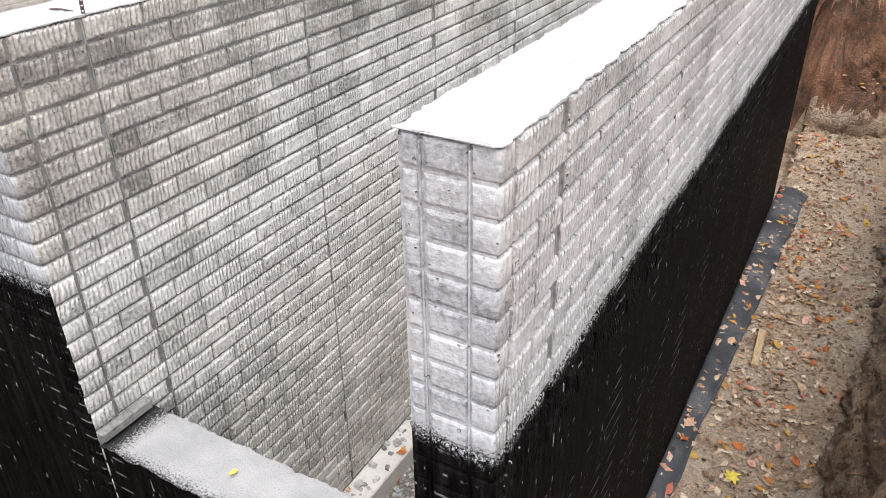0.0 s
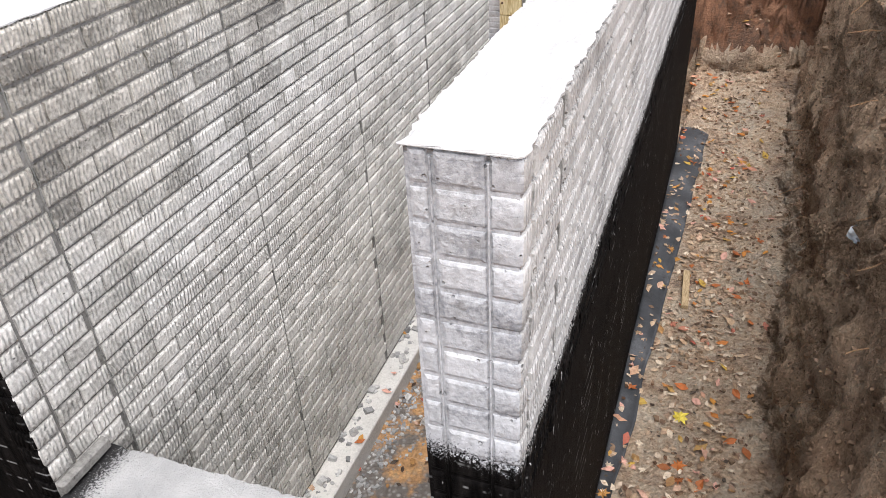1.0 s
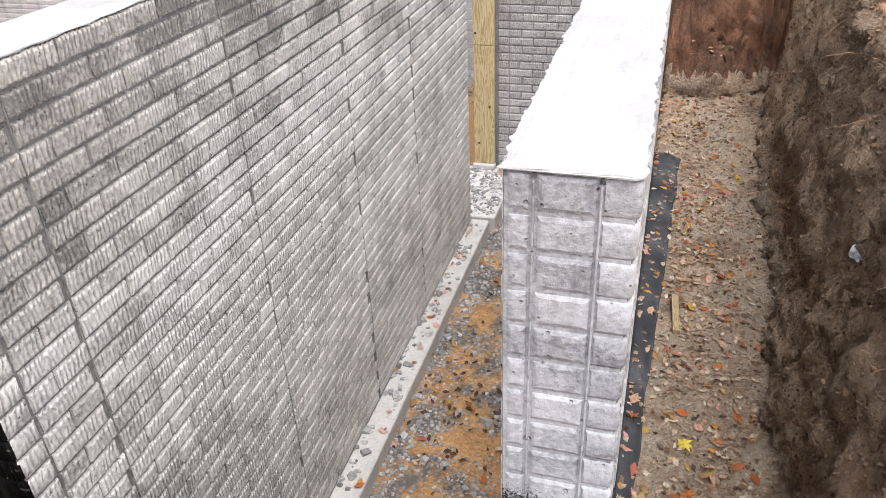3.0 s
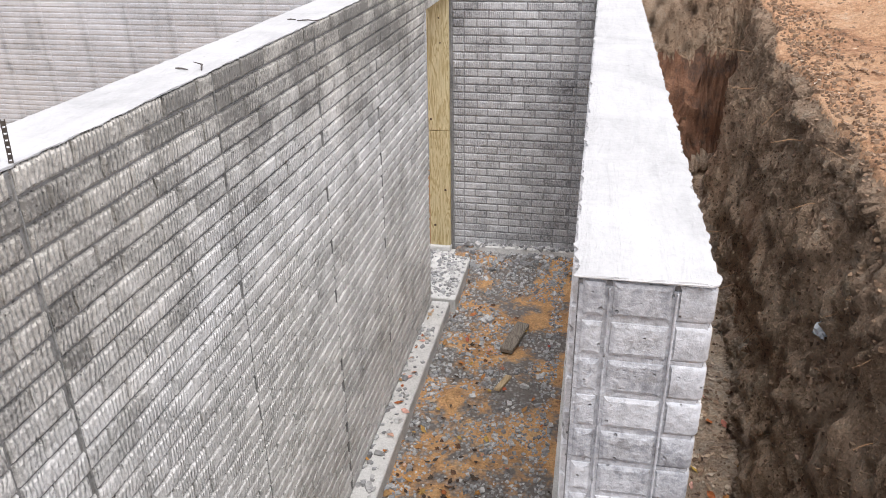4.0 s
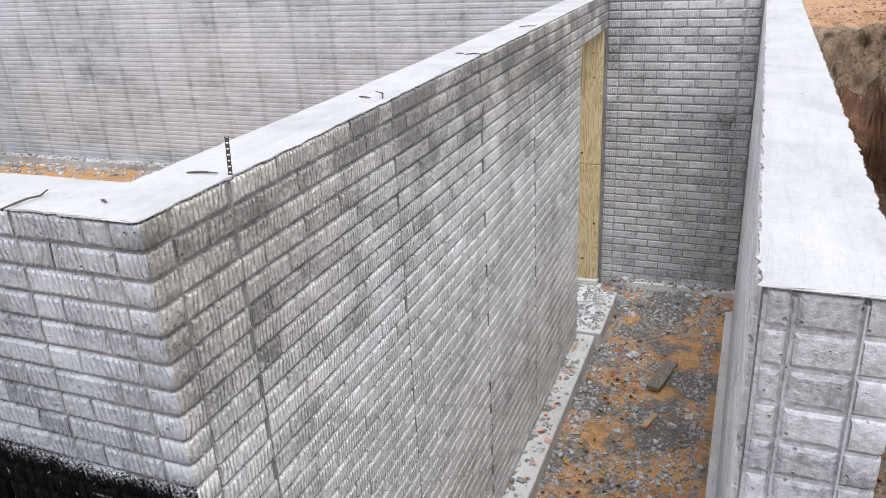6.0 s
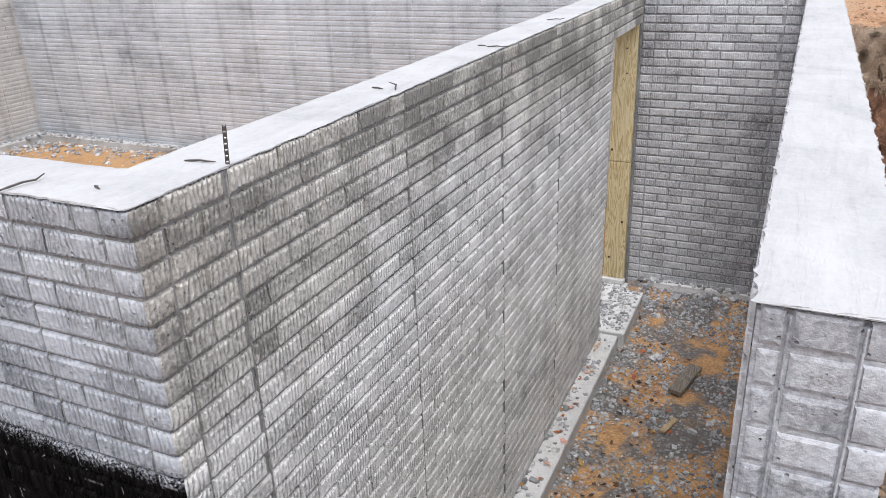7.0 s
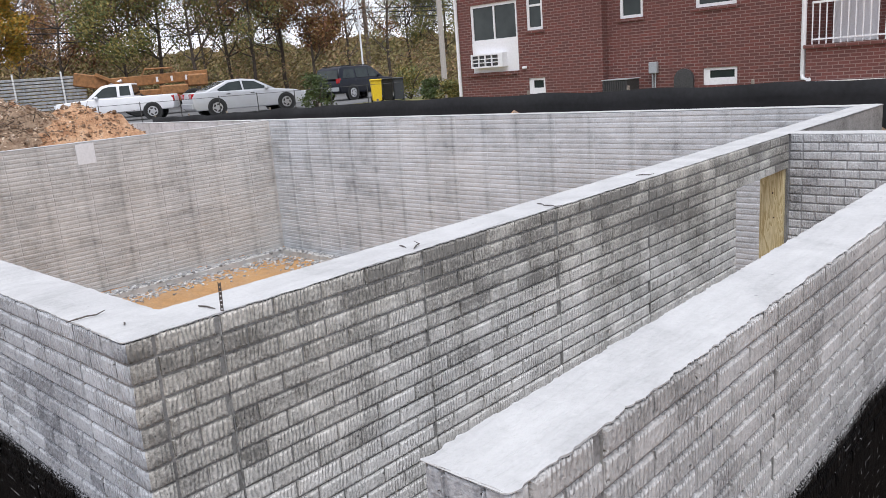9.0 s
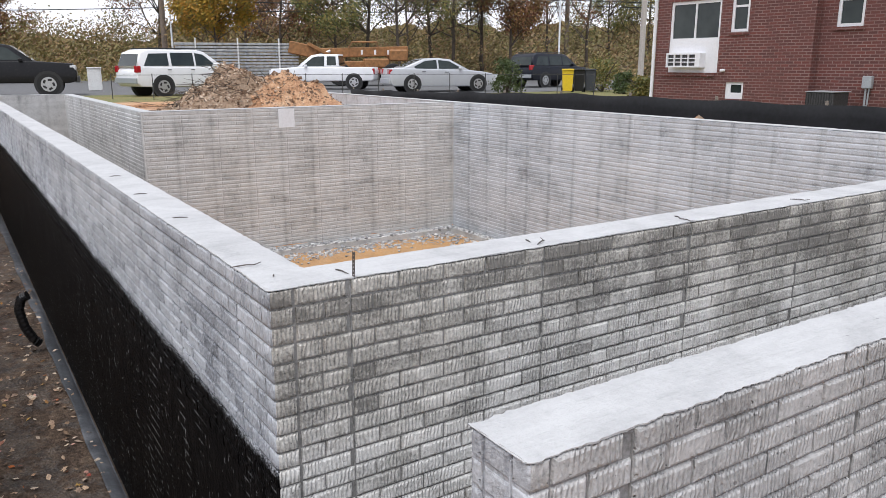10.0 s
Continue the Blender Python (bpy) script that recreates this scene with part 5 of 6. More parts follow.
def vehicle(name, at, heading, z, body, cabin, side_glass, screens, wheels, width, material, label, category, r=0.34, lamps=(), trim=(), belt=0.9):
    """heading: the degrees by which the nose turns from +x. Profiles run along x, nose at +x."""
    thing = empty(name, pose(at[0], at[1], z, 0, 0, heading))
    half = width / 2
    part("body", extruded(body, half, lambda q: 1.0 - 0.10 * max(0.0, q - 0.75), 0.05), material, thing)
    roof_z = max(q for _, q in cabin)
    pinch = lambda q: 0.95 - 0.17 * max(0.0, (q - belt) / (roof_z - belt))
    part("cabin", extruded(cabin, half, pinch, 0.06), material, thing)
    for g in side_glass:
        glass_panel(thing, g, half, pinch)
    for nm, a, b in screens:
        cross_glass(thing, a, b, half, pinch, nm)
    for x in wheels:
        for s in (-1, 1):
            arch = tube([(x, s * (half - 0.16), r), (x, s * (half + 0.004), r)], r * 1.16, 24)
            part("wheel_arch", arch, M_TRIM, thing)
            wheel(thing, x, s * (half - 0.10), r)
    for x0, x1, y0, y1, z0, z1, m, nm in lamps:
        for s in (-1, 1):
            a, b = sorted((s * y0, s * y1))
            part(nm, boxed((x0, x1, a, b, z0, z1), bevel=0.015), m, thing)
    for x0, x1, y0, y1, z0, z1, m, nm in trim:
        part(nm, boxed((x0, x1, y0, y1, z0, z1), bevel=0.012), m, thing)
    for s in (-1, 1):
        part("mirror", boxed((screens[0][1][0] - 0.55, screens[0][1][0] - 0.40, min(s * half * 0.93, s * half * 1.1), max(s * half * 0.93, s * half * 1.1), belt, belt + 0.13), bevel=0.03), material, thing)
    return tagged(thing, label, category, "parked vehicles")


def facing(az, phi):
    """Heading whose nose points to the right as seen from the walk, turned phi degrees away."""
    return az + phi


GZ = -0.463
sedan_body = [(2.50, 0.30), (2.54, 0.52), (2.45, 0.72), (1.9, 0.86), (1.05, 0.95), (-1.6, 1.02), (-2.45, 1.03), (-2.54, 0.85), (-2.52, 0.42), (-2.4, 0.26), (2.3, 0.22)]
sedan_cab = [(1.15, 0.93), (0.25, 1.40), (-0.35, 1.47), (-0.95, 1.43), (-1.95, 1.05), (-1.9, 0.95)]
vehicle("sedan_car", polar(57.2, 35.5), facing(57.2, 17), GZ, sedan_body, sedan_cab, ([(0.80, 1.0), (0.20, 1.32), (-0.32, 1.38), (-0.30, 1.0)], [(-0.38, 1.0), (-0.40, 1.38), (-0.92, 1.34), (-1.45, 1.08), (-1.35, 1.0)]),
        (("windscreen", (1.15, 0.93), (0.25, 1.40)), ("rear_window", (-1.95, 1.05), (-0.95, 1.43))), (1.52, -1.53), 1.88, M_SILVER, "silver four-door sedan parked on the street", "car", 0.35,
        ((-2.56, -2.40, 0.50, 0.92, 0.78, 0.98, M_REDLIGHT, "tail_lamp"), (2.30, 2.50, 0.55, 0.90, 0.62, 0.75, M_CLEARLIGHT, "headlamp")), ((-2.58, -2.5, -0.9, 0.9, 0.36, 0.58, M_SILVER, "bumper"), (-0.05, 0.13, -0.955, -0.94, 0.84, 0.87, M_TRIM, "door_handle"), (-1.1, -0.92, -0.955, -0.94, 0.86, 0.89, M_TRIM, "door_handle")), belt=0.95)
suv_body = [(2.30, 0.42), (2.36, 0.70), (2.25, 0.98), (1.05, 1.10), (-2.25, 1.12), (-2.36, 0.95), (-2.38, 0.55), (-2.25, 0.38), (2.1, 0.34)]
suv_cab = [(1.25, 1.08), (0.45, 1.66), (0.1, 1.74), (-1.85, 1.74), (-2.15, 1.62), (-2.34, 1.08)]
suv_glass = ([(0.88, 1.14), (0.36, 1.56), (0.02, 1.62), (0.02, 1.14)], [(-0.06, 1.14), (-0.06, 1.62), (-0.98, 1.62), (-0.98, 1.14)], [(-1.10, 1.14), (-1.10, 1.60), (-1.82, 1.58), (-2.08, 1.14)])
suv_screens = (("windscreen", (1.25, 1.08), (0.45, 1.66)), ("rear_window", (-2.34, 1.08), (-2.15, 1.62)))
suv_lamps = ((-2.385, -2.22, 0.70, 0.925, 0.90, 1.14, M_REDLIGHT, "tail_lamp"), (2.15, 2.36, 0.5, 0.88, 0.78, 0.95, M_CLEARLIGHT, "headlamp"))
suv_trim = ((-1.8, 0.2, -0.68, -0.64, 1.76, 1.80, M_TRIM, "roof_rail"), (-1.8, 0.2, 0.64, 0.68, 1.76, 1.80, M_TRIM, "roof_rail"), (-2.44, -2.36, -0.88, 0.88, 0.50, 0.70, M_GREYBOX, "bumper"), (-0.25, -0.08, -0.95, -0.925, 0.98, 1.01, M_TRIM, "door_handle"), (-1.2, -1.03, -0.95, -0.925, 0.98, 1.01, M_TRIM, "door_handle"))
vehicle("sport_utility_vehicle", polar(75.2, 32.5), facing(75.2, 28), GZ, suv_body, suv_cab, suv_glass, suv_screens, (1.40, -1.38), 1.86, M_CARWHITE, "white sport utility vehicle parked behind the spoil heap", "car", 0.38, suv_lamps, suv_trim, belt=1.1)
vehicle("sport_utility_vehicle", polar(49.2, 43), facing(49.2, 48), GZ, suv_body, suv_cab, suv_glass, suv_screens, (1.40, -1.38), 1.92, M_NAVY, "dark blue sport utility vehicle with roof rack by the bins", "car", 0.38, suv_lamps, suv_trim, belt=1.1)
pu_body = [(2.52, 0.45), (2.55, 0.72), (2.45, 0.98), (1.2, 1.06), (-2.45, 1.06), (-2.52, 0.9), (-2.52, 0.5), (-2.4, 0.42), (2.35, 0.38)]
pu_cab = [(1.25, 1.04), (0.55, 1.60), (0.25, 1.66), (-0.75, 1.66), (-0.85, 1.04)]
pu_glass = ([(0.95, 1.10), (0.46, 1.50), (0.20, 1.56), (-0.12, 1.56), (-0.12, 1.10)], [(-0.24, 1.14), (-0.24, 1.56), (-0.66, 1.56), (-0.70, 1.14)])
vehicle("pickup_truck", polar(65.5, 38.8), facing(65.5, 168), GZ, pu_body, pu_cab, pu_glass, (("windscreen", (1.25, 1.04), (0.55, 1.60)), ("rear_window", (-0.85, 1.04), (-0.75, 1.66))), (1.6, -1.55), 1.80, M_CARWHITE, "small white pickup truck with extended cab on the street", "truck", 0.36,
        ((2.38, 2.58, 0.5, 0.86, 0.72, 0.92, M_CLEARLIGHT, "headlamp"), (-2.54, -2.42, 0.72, 0.88, 0.72, 1.0, M_REDLIGHT, "tail_lamp")), ((2.5, 2.62, -0.86, 0.86, 0.40, 0.62, M_TRIM, "bumper"), (2.5, 2.58, -0.5, 0.5, 0.70, 0.90, M_TRIM, "radiator_grille"), (-2.35, -0.95, -0.72, 0.72, 1.045, 1.07, M_TRIM, "load_bed")), belt=1.05)
bp_body = [(2.95, 0.55), (2.98, 0.9), (2.85, 1.22), (1.5, 1.32), (-2.9, 1.30), (-2.95, 1.1), (-2.95, 0.6), (-2.8, 0.5), (2.7, 0.48)]
bp_cab = [(1.55, 1.28), (0.75, 1.90), (0.4, 1.96), (-1.1, 1.96), (-1.3, 1.28)]
bp_glass = ([(1.2, 1.36), (0.66, 1.80), (0.36, 1.85), (0.1, 1.85), (0.1, 1.36)], [(-0.02, 1.36), (-0.02, 1.85), (-1.0, 1.85), (-1.12, 1.36)])
vehicle("pickup_truck", polar(86.9, 35), facing(86.9, -6), GZ, bp_body, bp_cab, bp_glass, (("windscreen", (1.55, 1.28), (0.75, 1.90)), ("rear_window", (-1.3, 1.28), (-1.1, 1.96))), (1.95, -1.9), 2.0, M_CARBLACK, "large black crew-cab pickup truck parked on the street", "truck", 0.44,
        ((2.74, 2.95, 0.62, 0.965, 0.98, 1.16, M_CLEARLIGHT, "headlamp"), (-2.97, -2.85, 0.8, 0.98, 0.9, 1.25, M_REDLIGHT, "tail_lamp")), ((2.9, 3.06, -0.96, 0.96, 0.5, 0.74, M_DARKMETAL, "bumper"), (-2.8, -1.4, -0.8, 0.8, 1.285, 1.31, M_TRIM, "load_bed")), belt=1.3)

# ---- mobile crane ----
M_CRANE = plain("worn_ochre_paint", (0.27, 0.125, 0.042), 0.6, vary=0.35, scale=6)


def mobile_crane():
    x, y = polar(63.6, 45)
    thing = empty("mobile_crane", pose(x, y, GZ, 0, 0, facing(63.9, 4)))
    part("chassis", boxed((-2.9, 2.8, -1.1, 1.1, 0.62, 1.0), (-1.2, 1.0, -0.9, 0.9, 1.0, 1.35), bevel=0.04), M_CRANE, thing)
    boom = bmesh.new()
    add_box(boom, -2.6, 3.0, -0.3, 0.3, -0.26, 0.26, 0.03, m=pose(0.2, 0, 1.85, 0, -1.5, 0))
    part("boom", boom, M_CRANE, thing)
    tip = bmesh.new()
    add_box(tip, -0.9, 0.7, -0.36, 0.36, -0.34, 0.34, 0.05, m=pose(-2.6, 0, 1.95, 0, 12, 0))
    part("boom_head", tip, M_CRANE, thing)
    brace = bmesh.new()
    add_box(brace, -1.3, 1.3, -0.09, 0.09, -0.09, 0.09, 0.02, m=pose(-1.3, -0.5, 1.7, 0, 28, 0))
    part("strut", brace, M_CRANE, thing)
    part("cab", boxed((0.6, 2.0, -1.15, -0.2, 1.0, 1.5), bevel=0.06), M_CRANE, thing)
    part("counterweight", boxed((2.1, 3.1, -0.9, 0.9, 1.35, 2.0), bevel=0.08), M_CRANE, thing)
    part("guard", joined([tube([(-0.2, -0.4, 2.1), (0.0, -0.4, 2.4), (1.4, -0.4, 2.4), (1.5, -0.4, 2.1)], 0.05, 6)]), M_CRANE, thing)
    part("hydraulic_ram", tube([(-2.2, -0.35, 1.55), (-1.2, -0.35, 1.9)], 0.09, 10), M_RIM, thing)
    for k in range(3):
        part("marking", boxed((0.5 + 0.75 * k, 0.62 + 0.75 * k, -0.312, -0.302, 1.72, 1.98)), M_WHITE, thing)
    for wx in (-0.7, 2.2):
        for s in (-1, 1):
            tyre = part("wheel", tube([(wx, s * 0.80, 0.62), (wx, s * 0.85, 0.62), (wx, s * 1.25, 0.62), (wx, s * 1.3, 0.62)], [0.56, 0.62, 0.62, 0.56], 24), M_TYRE, thing)
            part("hub", tube([(wx, s * 1.25, 0.62), (wx, s * 1.32, 0.62)], [0.26, 0.2], 16), M_CRANE, tyre)
    return tagged(thing, "worn ochre mobile crane with lowered boom behind the parked vehicles", "crane")


mobile_crane()


def form_stack(az, d, length, phi, layers):
    x, y = polar(az, d)
    thing = empty("form_panel_stack", pose(x, y, GZ, 0, 0, facing(az, phi)))
    for k in range(layers):
        o = 0.12 * noise.noise((k * 1.7, az, 0.0))
        part("panel", boxed((-length / 2 + o, length / 2 + o, -0.6, 0.6, 0.5 + k * 0.17, 0.62 + k * 0.17), bevel=0.01), M_FORM, thing)
        for j in range(8):
            px = -length / 2 + o + length * (j + 0.5) / 8
            part("rib", boxed((px - 0.04, px + 0.04, -0.64, -0.6, 0.5 + k * 0.17, 0.62 + k * 0.17)), M_GREYBOX, thing)
    part("trailer_bed", boxed((-length / 2 - 0.3, length / 2 + 0.3, -0.9, 0.9, 0.36, 0.5), bevel=0.02), M_DARKMETAL, thing)
    for wx in (-0.9, 0.3):
        for s in (-1, 1):
            part("wheel", tube([(wx, s * 0.75, 0.36), (wx, s * 0.95, 0.36)], 0.36, 18), M_TYRE, thing)
    for j in range(3):
        px = -length / 2 + length * (j + 0.5) / 3
        part("stake_post", boxed((px - 0.04, px + 0.04, -0.70, -0.64, 0.5, 0.7 + layers * 0.17)), M_FOOT, thing)
    return tagged(thing, "stack of weathered grey concrete form panels on a trailer", "form panels")


M_FORM = plain("weathered_form_panel", (0.34, 0.34, 0.34), 0.75, vary=0.35, scale=5)
form_stack(71.6, 45, 6.6, 3, 11)
box_site = part("site_box", boxed((-0.9, 0.9, -0.5, 0.5, 0, 1.35), (-0.95, 0.95, -0.55, 0.55, 1.35, 1.42), bevel=0.03), plain("yellow_enamel", (0.62, 0.38, 0.06), 0.55, vary=0.2))
box_site.matrix_basis = pose(*polar(78.2, 48), GZ, 0, 0, 78)
tagged(box_site, "yellow steel site box standing beside the trailer", "box")
cab_box = part("utility_cabinet", boxed((-0.3, 0.3, -0.2, 0.2, 0, 1.0), (-0.33, 0.33, -0.23, 0.23, 1.0, 1.05), bevel=0.02), M_FOOT)
cab_box.matrix_basis = pose(*polar(81.0, 40), GZ, 0, 0, 80)
tagged(cab_box, "grey utility cabinet on the grass verge", "cabinet")


# ---- bins ----
def wheeled_bin(az, d, material, label, height=1.02, width=0.46):
    x, y = polar(az, d)
    thing = empty("wheelie_bin", pose(x, y, natural(x, y) - 0.01, 0, 0, az + 6))
    bm = boxed((-width / 2, width / 2, -0.28, 0.28, 0.08, height - 0.06))
    for v in bm.verts:
        k = 0.82 + 0.18 * (v.co.z / height)
        v.co.x *= k
        v.co.y *= k
    part("body", bm, material, thing)
    part("lid", boxed((-width / 2 - 0.02, width / 2 + 0.02, -0.33, 0.30, height - 0.06, height), bevel=0.02), material, thing)
    part("handle", tube([(-width / 2, 0.33, height - 0.1), (width / 2, 0.33, height - 0.1)], 0.02, 8), material, thing)
    for s in (-1, 1):
        part("wheel", tube([(s * (width / 2 - 0.04), 0.24, 0.11), (s * (width / 2 + 0.01), 0.24, 0.11)], 0.11, 14), M_TYRE, thing)
    return tagged(thing, label, "bin", "bins by the kerb")


wheeled_bin(47.9, 35, plain("yellow_bin", (0.75, 0.52, 0.02), 0.5), "bright yellow wheeled bin by the fence")
wheeled_bin(47.1, 35.2, M_PLASTIC, "black wheeled bin by the fence")
wheeled_bin(46.3, 35.4, plain("charcoal_bin", (0.045, 0.05, 0.06), 0.5), "charcoal grey wheeled bin by the fence")


# ---- chain-link fence posts and rail ----
def link_fence(az0, az1, d, count):
    x0, y0 = polar((az0 + az1) / 2, d)
    thing = empty("chain_link_fence", pose(x0, y0, 0.0))
    pts = [polar(az0 + (az1 - az0) * k / (count - 1), d) for k in range(count)]
    for x, y in pts:
        part("post", tube([(x - x0, y - y0, GZ - 0.1), (x - x0, y - y0, 0.42)], 0.016, 8), M_DARKMETAL, thing)
    part("rail", tube([(x - x0, y - y0, 0.38) for x, y in pts], 0.008, 6), M_DARKMETAL, thing)
    return tagged(thing, "grey galvanised chain-link fence posts with a top rail", "fence")


link_fence(80, 46, 28.5, 14)


# ---- poles and wires ----
M_POLE = wood("pole_wood", (0.10, 0.075, 0.055), (0.24, 0.19, 0.15), knots=False)
M_PALEPOLE = plain("pale_pole", (0.42, 0.38, 0.34), 0.8, vary=0.2)


def pole(az, d, r, h, material, label, arm=True):
    x, y = polar(az, d)
    thing = empty("utility_pole", pose(x, y, -0.6))
    part("shaft", tube([(0, 0, 0), (0, 0, h * 0.5), (0, 0, h)], [r, r * 0.88, r * 0.7], 12), material, thing)
    if arm:
        bm = bmesh.new()
        add_box(bm, -1.1, 1.1, -0.06, 0.06, h - 0.75, h - 0.6, m=Matrix.Rotation(radians(az), 4, "Z"))
        part("crossarm", bm, M_POLE, thing)
        for k in (-0.9, 0.0, 0.9):
            c = Matrix.Rotation(radians(az), 4, "Z") @ Vector((k, 0, h - 0.55))
            part("insulator", tube([tuple(c), (c.x, c.y, c.z + 0.16)], [0.05, 0.035], 8), M_GREYBOX, thing)
    return tagged(thing, label, "utility pole", "poles along the street")


pole(76.4, 58, 0.20, 10.5, M_POLE, "dark wooden utility pole with a crossarm")
pole(48.1, 62, 0.19, 10.5, M_POLE, "brown wooden utility pole with a crossarm")
pole(42.8, 46, 0.17, 9.5, M_PALEPOLE, "pale weathered utility pole by the lawn", False)
pole(75.9, 55, 0.07, 6.0, M_WHITE, "slim white pole beside the utility pole", False)
pole(48.6, 50, 0.06, 7.5, M_WHITE, "slim pale flagpole by the street", False)


def wire(az0, d0, z0, az1, d1, z1, sag, r=0.035):
    a, b = polar(az0, d0), polar(az1, d1)
    pts = [(a[0] + (b[0] - a[0]) * t, a[1] + (b[1] - a[1]) * t, z0 + (z1 - z0) * t - sag * 4 * t * (1 - t)) for t in [k / 24 for k in range(25)]]
    ob = part("overhead_wire", tube(pts, r, 6), M_TRIM)
    return tagged(ob, "black overhead cable strung along the street", "cable", "overhead cables")


for z, dz, sag, r in ((5.5, 0.3, 0.4, 0.03), (5.2, 0.3, 0.45, 0.035), (4.5, 0.6, 0.4, 0.03)):
    wire(100, 70, z - 0.3, 76.4, 58, z, sag * 0.4, r)
    wire(76.4, 58, z, 48.1, 62, z + dz, sag, r)
    wire(48.1, 62, z + dz, 20, 80, z + dz + 0.5, sag, r)


# ---- trees ----
M_BARK = plain("grey_brown_bark", (0.075, 0.058, 0.045), 0.95, vary=0.4, scale=12, relief=0.5)
FOLIAGE = {
    "yellow": leafy("yellow_foliage", (0.375, 0.237, 0.025), (0.525, 0.325, 0.031), (0.275, 0.213, 0.031), (0.600, 0.275, 0.037), (0.200, 0.175, 0.037)),
    "brown": leafy("russet_foliage", (0.150, 0.083, 0.038), (0.255, 0.120, 0.045), (0.112, 0.090, 0.030), (0.360, 0.195, 0.053), (0.180, 0.068, 0.038)),
    "green": leafy("late_green_foliage", (0.077, 0.105, 0.028), (0.126, 0.140, 0.035), (0.210, 0.182, 0.042), (0.084, 0.084, 0.028), (0.280, 0.210, 0.049)),
    "olive": leafy("olive_undergrowth", (0.135, 0.128, 0.047), (0.216, 0.189, 0.068), (0.297, 0.230, 0.081), (0.162, 0.121, 0.061)),
    "tan": leafy("tan_undergrowth", (0.208, 0.130, 0.065), (0.312, 0.195, 0.091), (0.260, 0.169, 0.104), (0.364, 0.247, 0.104)),
    "shrub": leafy("shrub_foliage", (0.035, 0.06, 0.018), (0.06, 0.09, 0.022), (0.10, 0.12, 0.03), (0.045, 0.07, 0.02)),
}


def leaf_cards(centres, per, spread, size, r):
    vs, fs = [], []
    for c in centres:
        for _ in range(per):
            p = Vector(c) + Vector((r.gauss(0, spread), r.gauss(0, spread), r.gauss(0, spread * 0.8)))
            u = Vector((r.gauss(0, 1), r.gauss(0, 1), r.gauss(0, 1))).normalized()
            w = u.orthogonal().normalized() * size * r.uniform(0.5, 1.2)
            u = u * size * r.uniform(0.35, 0.7)
            k = len(vs)
            vs += [tuple(p - w), tuple(p + u), tuple(p + w), tuple(p - u)]
            fs.append((k, k + 1, k + 2, k + 3))
    return vs, fs


def tree(name, x, y, height, kind, seed, spread=0.34, leaves=9, bare=0.3, size=0.16, base=-0.75, label="", low=0.28):
    r = random.Random(seed)
    thing = empty(name, pose(x, y, base))
    pieces, tips = [], []

    def limb(p, d, length, rad, level):
        pts, radii = [tuple(p)], [rad]
        for i in range(4):
            d = (d + Vector((r.gauss(0, 0.16), r.gauss(0, 0.16), r.uniform(-0.02, 0.14)))).normalized()
            p = p + d * length / 4
            pts.append(tuple(p))
            radii.append(rad * (1 - 0.17 * (i + 1)))
        pieces.append(tube(pts, radii, 6 if level < 2 else 4))
        if level >= 2:
            tips.extend(pts[2:])
            if level == 3:
                return
        for i in range(r.randint(3, 4) if level < 2 else 2):
            q = Vector(pts[r.randint(2, 4)])
            a = r.uniform(0, 2 * math.pi)
            side = Vector((math.cos(a), math.sin(a), r.uniform(0.2, 0.9))).normalized()
            limb(q, (d * 0.5 + side * 0.7).normalized(), length * r.uniform(0.5, 0.72), rad * 0.5, level + 1)

    trunk_pts = [(0, 0, 0)]
    lean = Vector((r.gauss(0, 0.05), r.gauss(0, 0.05), 1)).normalized()
    p = Vector((0, 0, 0))
    for i in range(6):
        p = p + (lean + Vector((r.gauss(0, 0.05), r.gauss(0, 0.05), 0))) * height * 0.14
        trunk_pts.append(tuple(p))
    rad = height * 0.0125
    trunk = tube(trunk_pts, [rad * (1.25 if i == 0 else 1 - 0.12 * i) for i in range(7)], 8)
    for i in range(2, 7):
        if i * 0.14 < low:
            continue
        for _ in range(3):
            a = r.uniform(0, 2 * math.pi)
            limb(Vector(trunk_pts[i]), Vector((math.cos(a), math.sin(a), r.uniform(0.3, 1.1))).normalized(), height * spread * r.uniform(0.5, 0.95), rad * 0.42, 1)
    part("trunk", trunk, M_BARK, thing)
    part("branchwork", joined(pieces), M_BARK, thing)
    keep = [t for t in tips if r.random() > bare]
    part("crown", leaf_cards(keep, leaves, height * 0.035, size, r), FOLIAGE[kind], thing)
    return tagged(thing, label, "tree", "trees behind the street")


LABELS = {"yellow": "broad maple with dense golden yellow autumn leaves", "brown": "tall oak with thinning russet autumn leaves", "green": "tall tree with thin olive green and yellow leaves"}
models = {}
for key, kind, h, leaves, bare, spread, size, low in (("maple", "yellow", 7.2, 46, 0.0, 0.42, 0.11, 0.1), ("oak", "brown", 13, 20, 0.2, 0.34, 0.11, 0.28), ("ash", "green", 12, 20, 0.25, 0.30, 0.11, 0.28), ("thin", "brown", 11, 6, 0.6, 0.30, 0.10, 0.28), ("dense", "green", 10, 30, 0.1, 0.36, 0.11, 0.14), ("rust", "brown", 9.5, 28, 0.1, 0.36, 0.11, 0.14)):
    models[key] = tree("tree", 0, 0, h, kind, len(models) + 40, spread, leaves, bare, size, label=LABELS[kind], low=low)
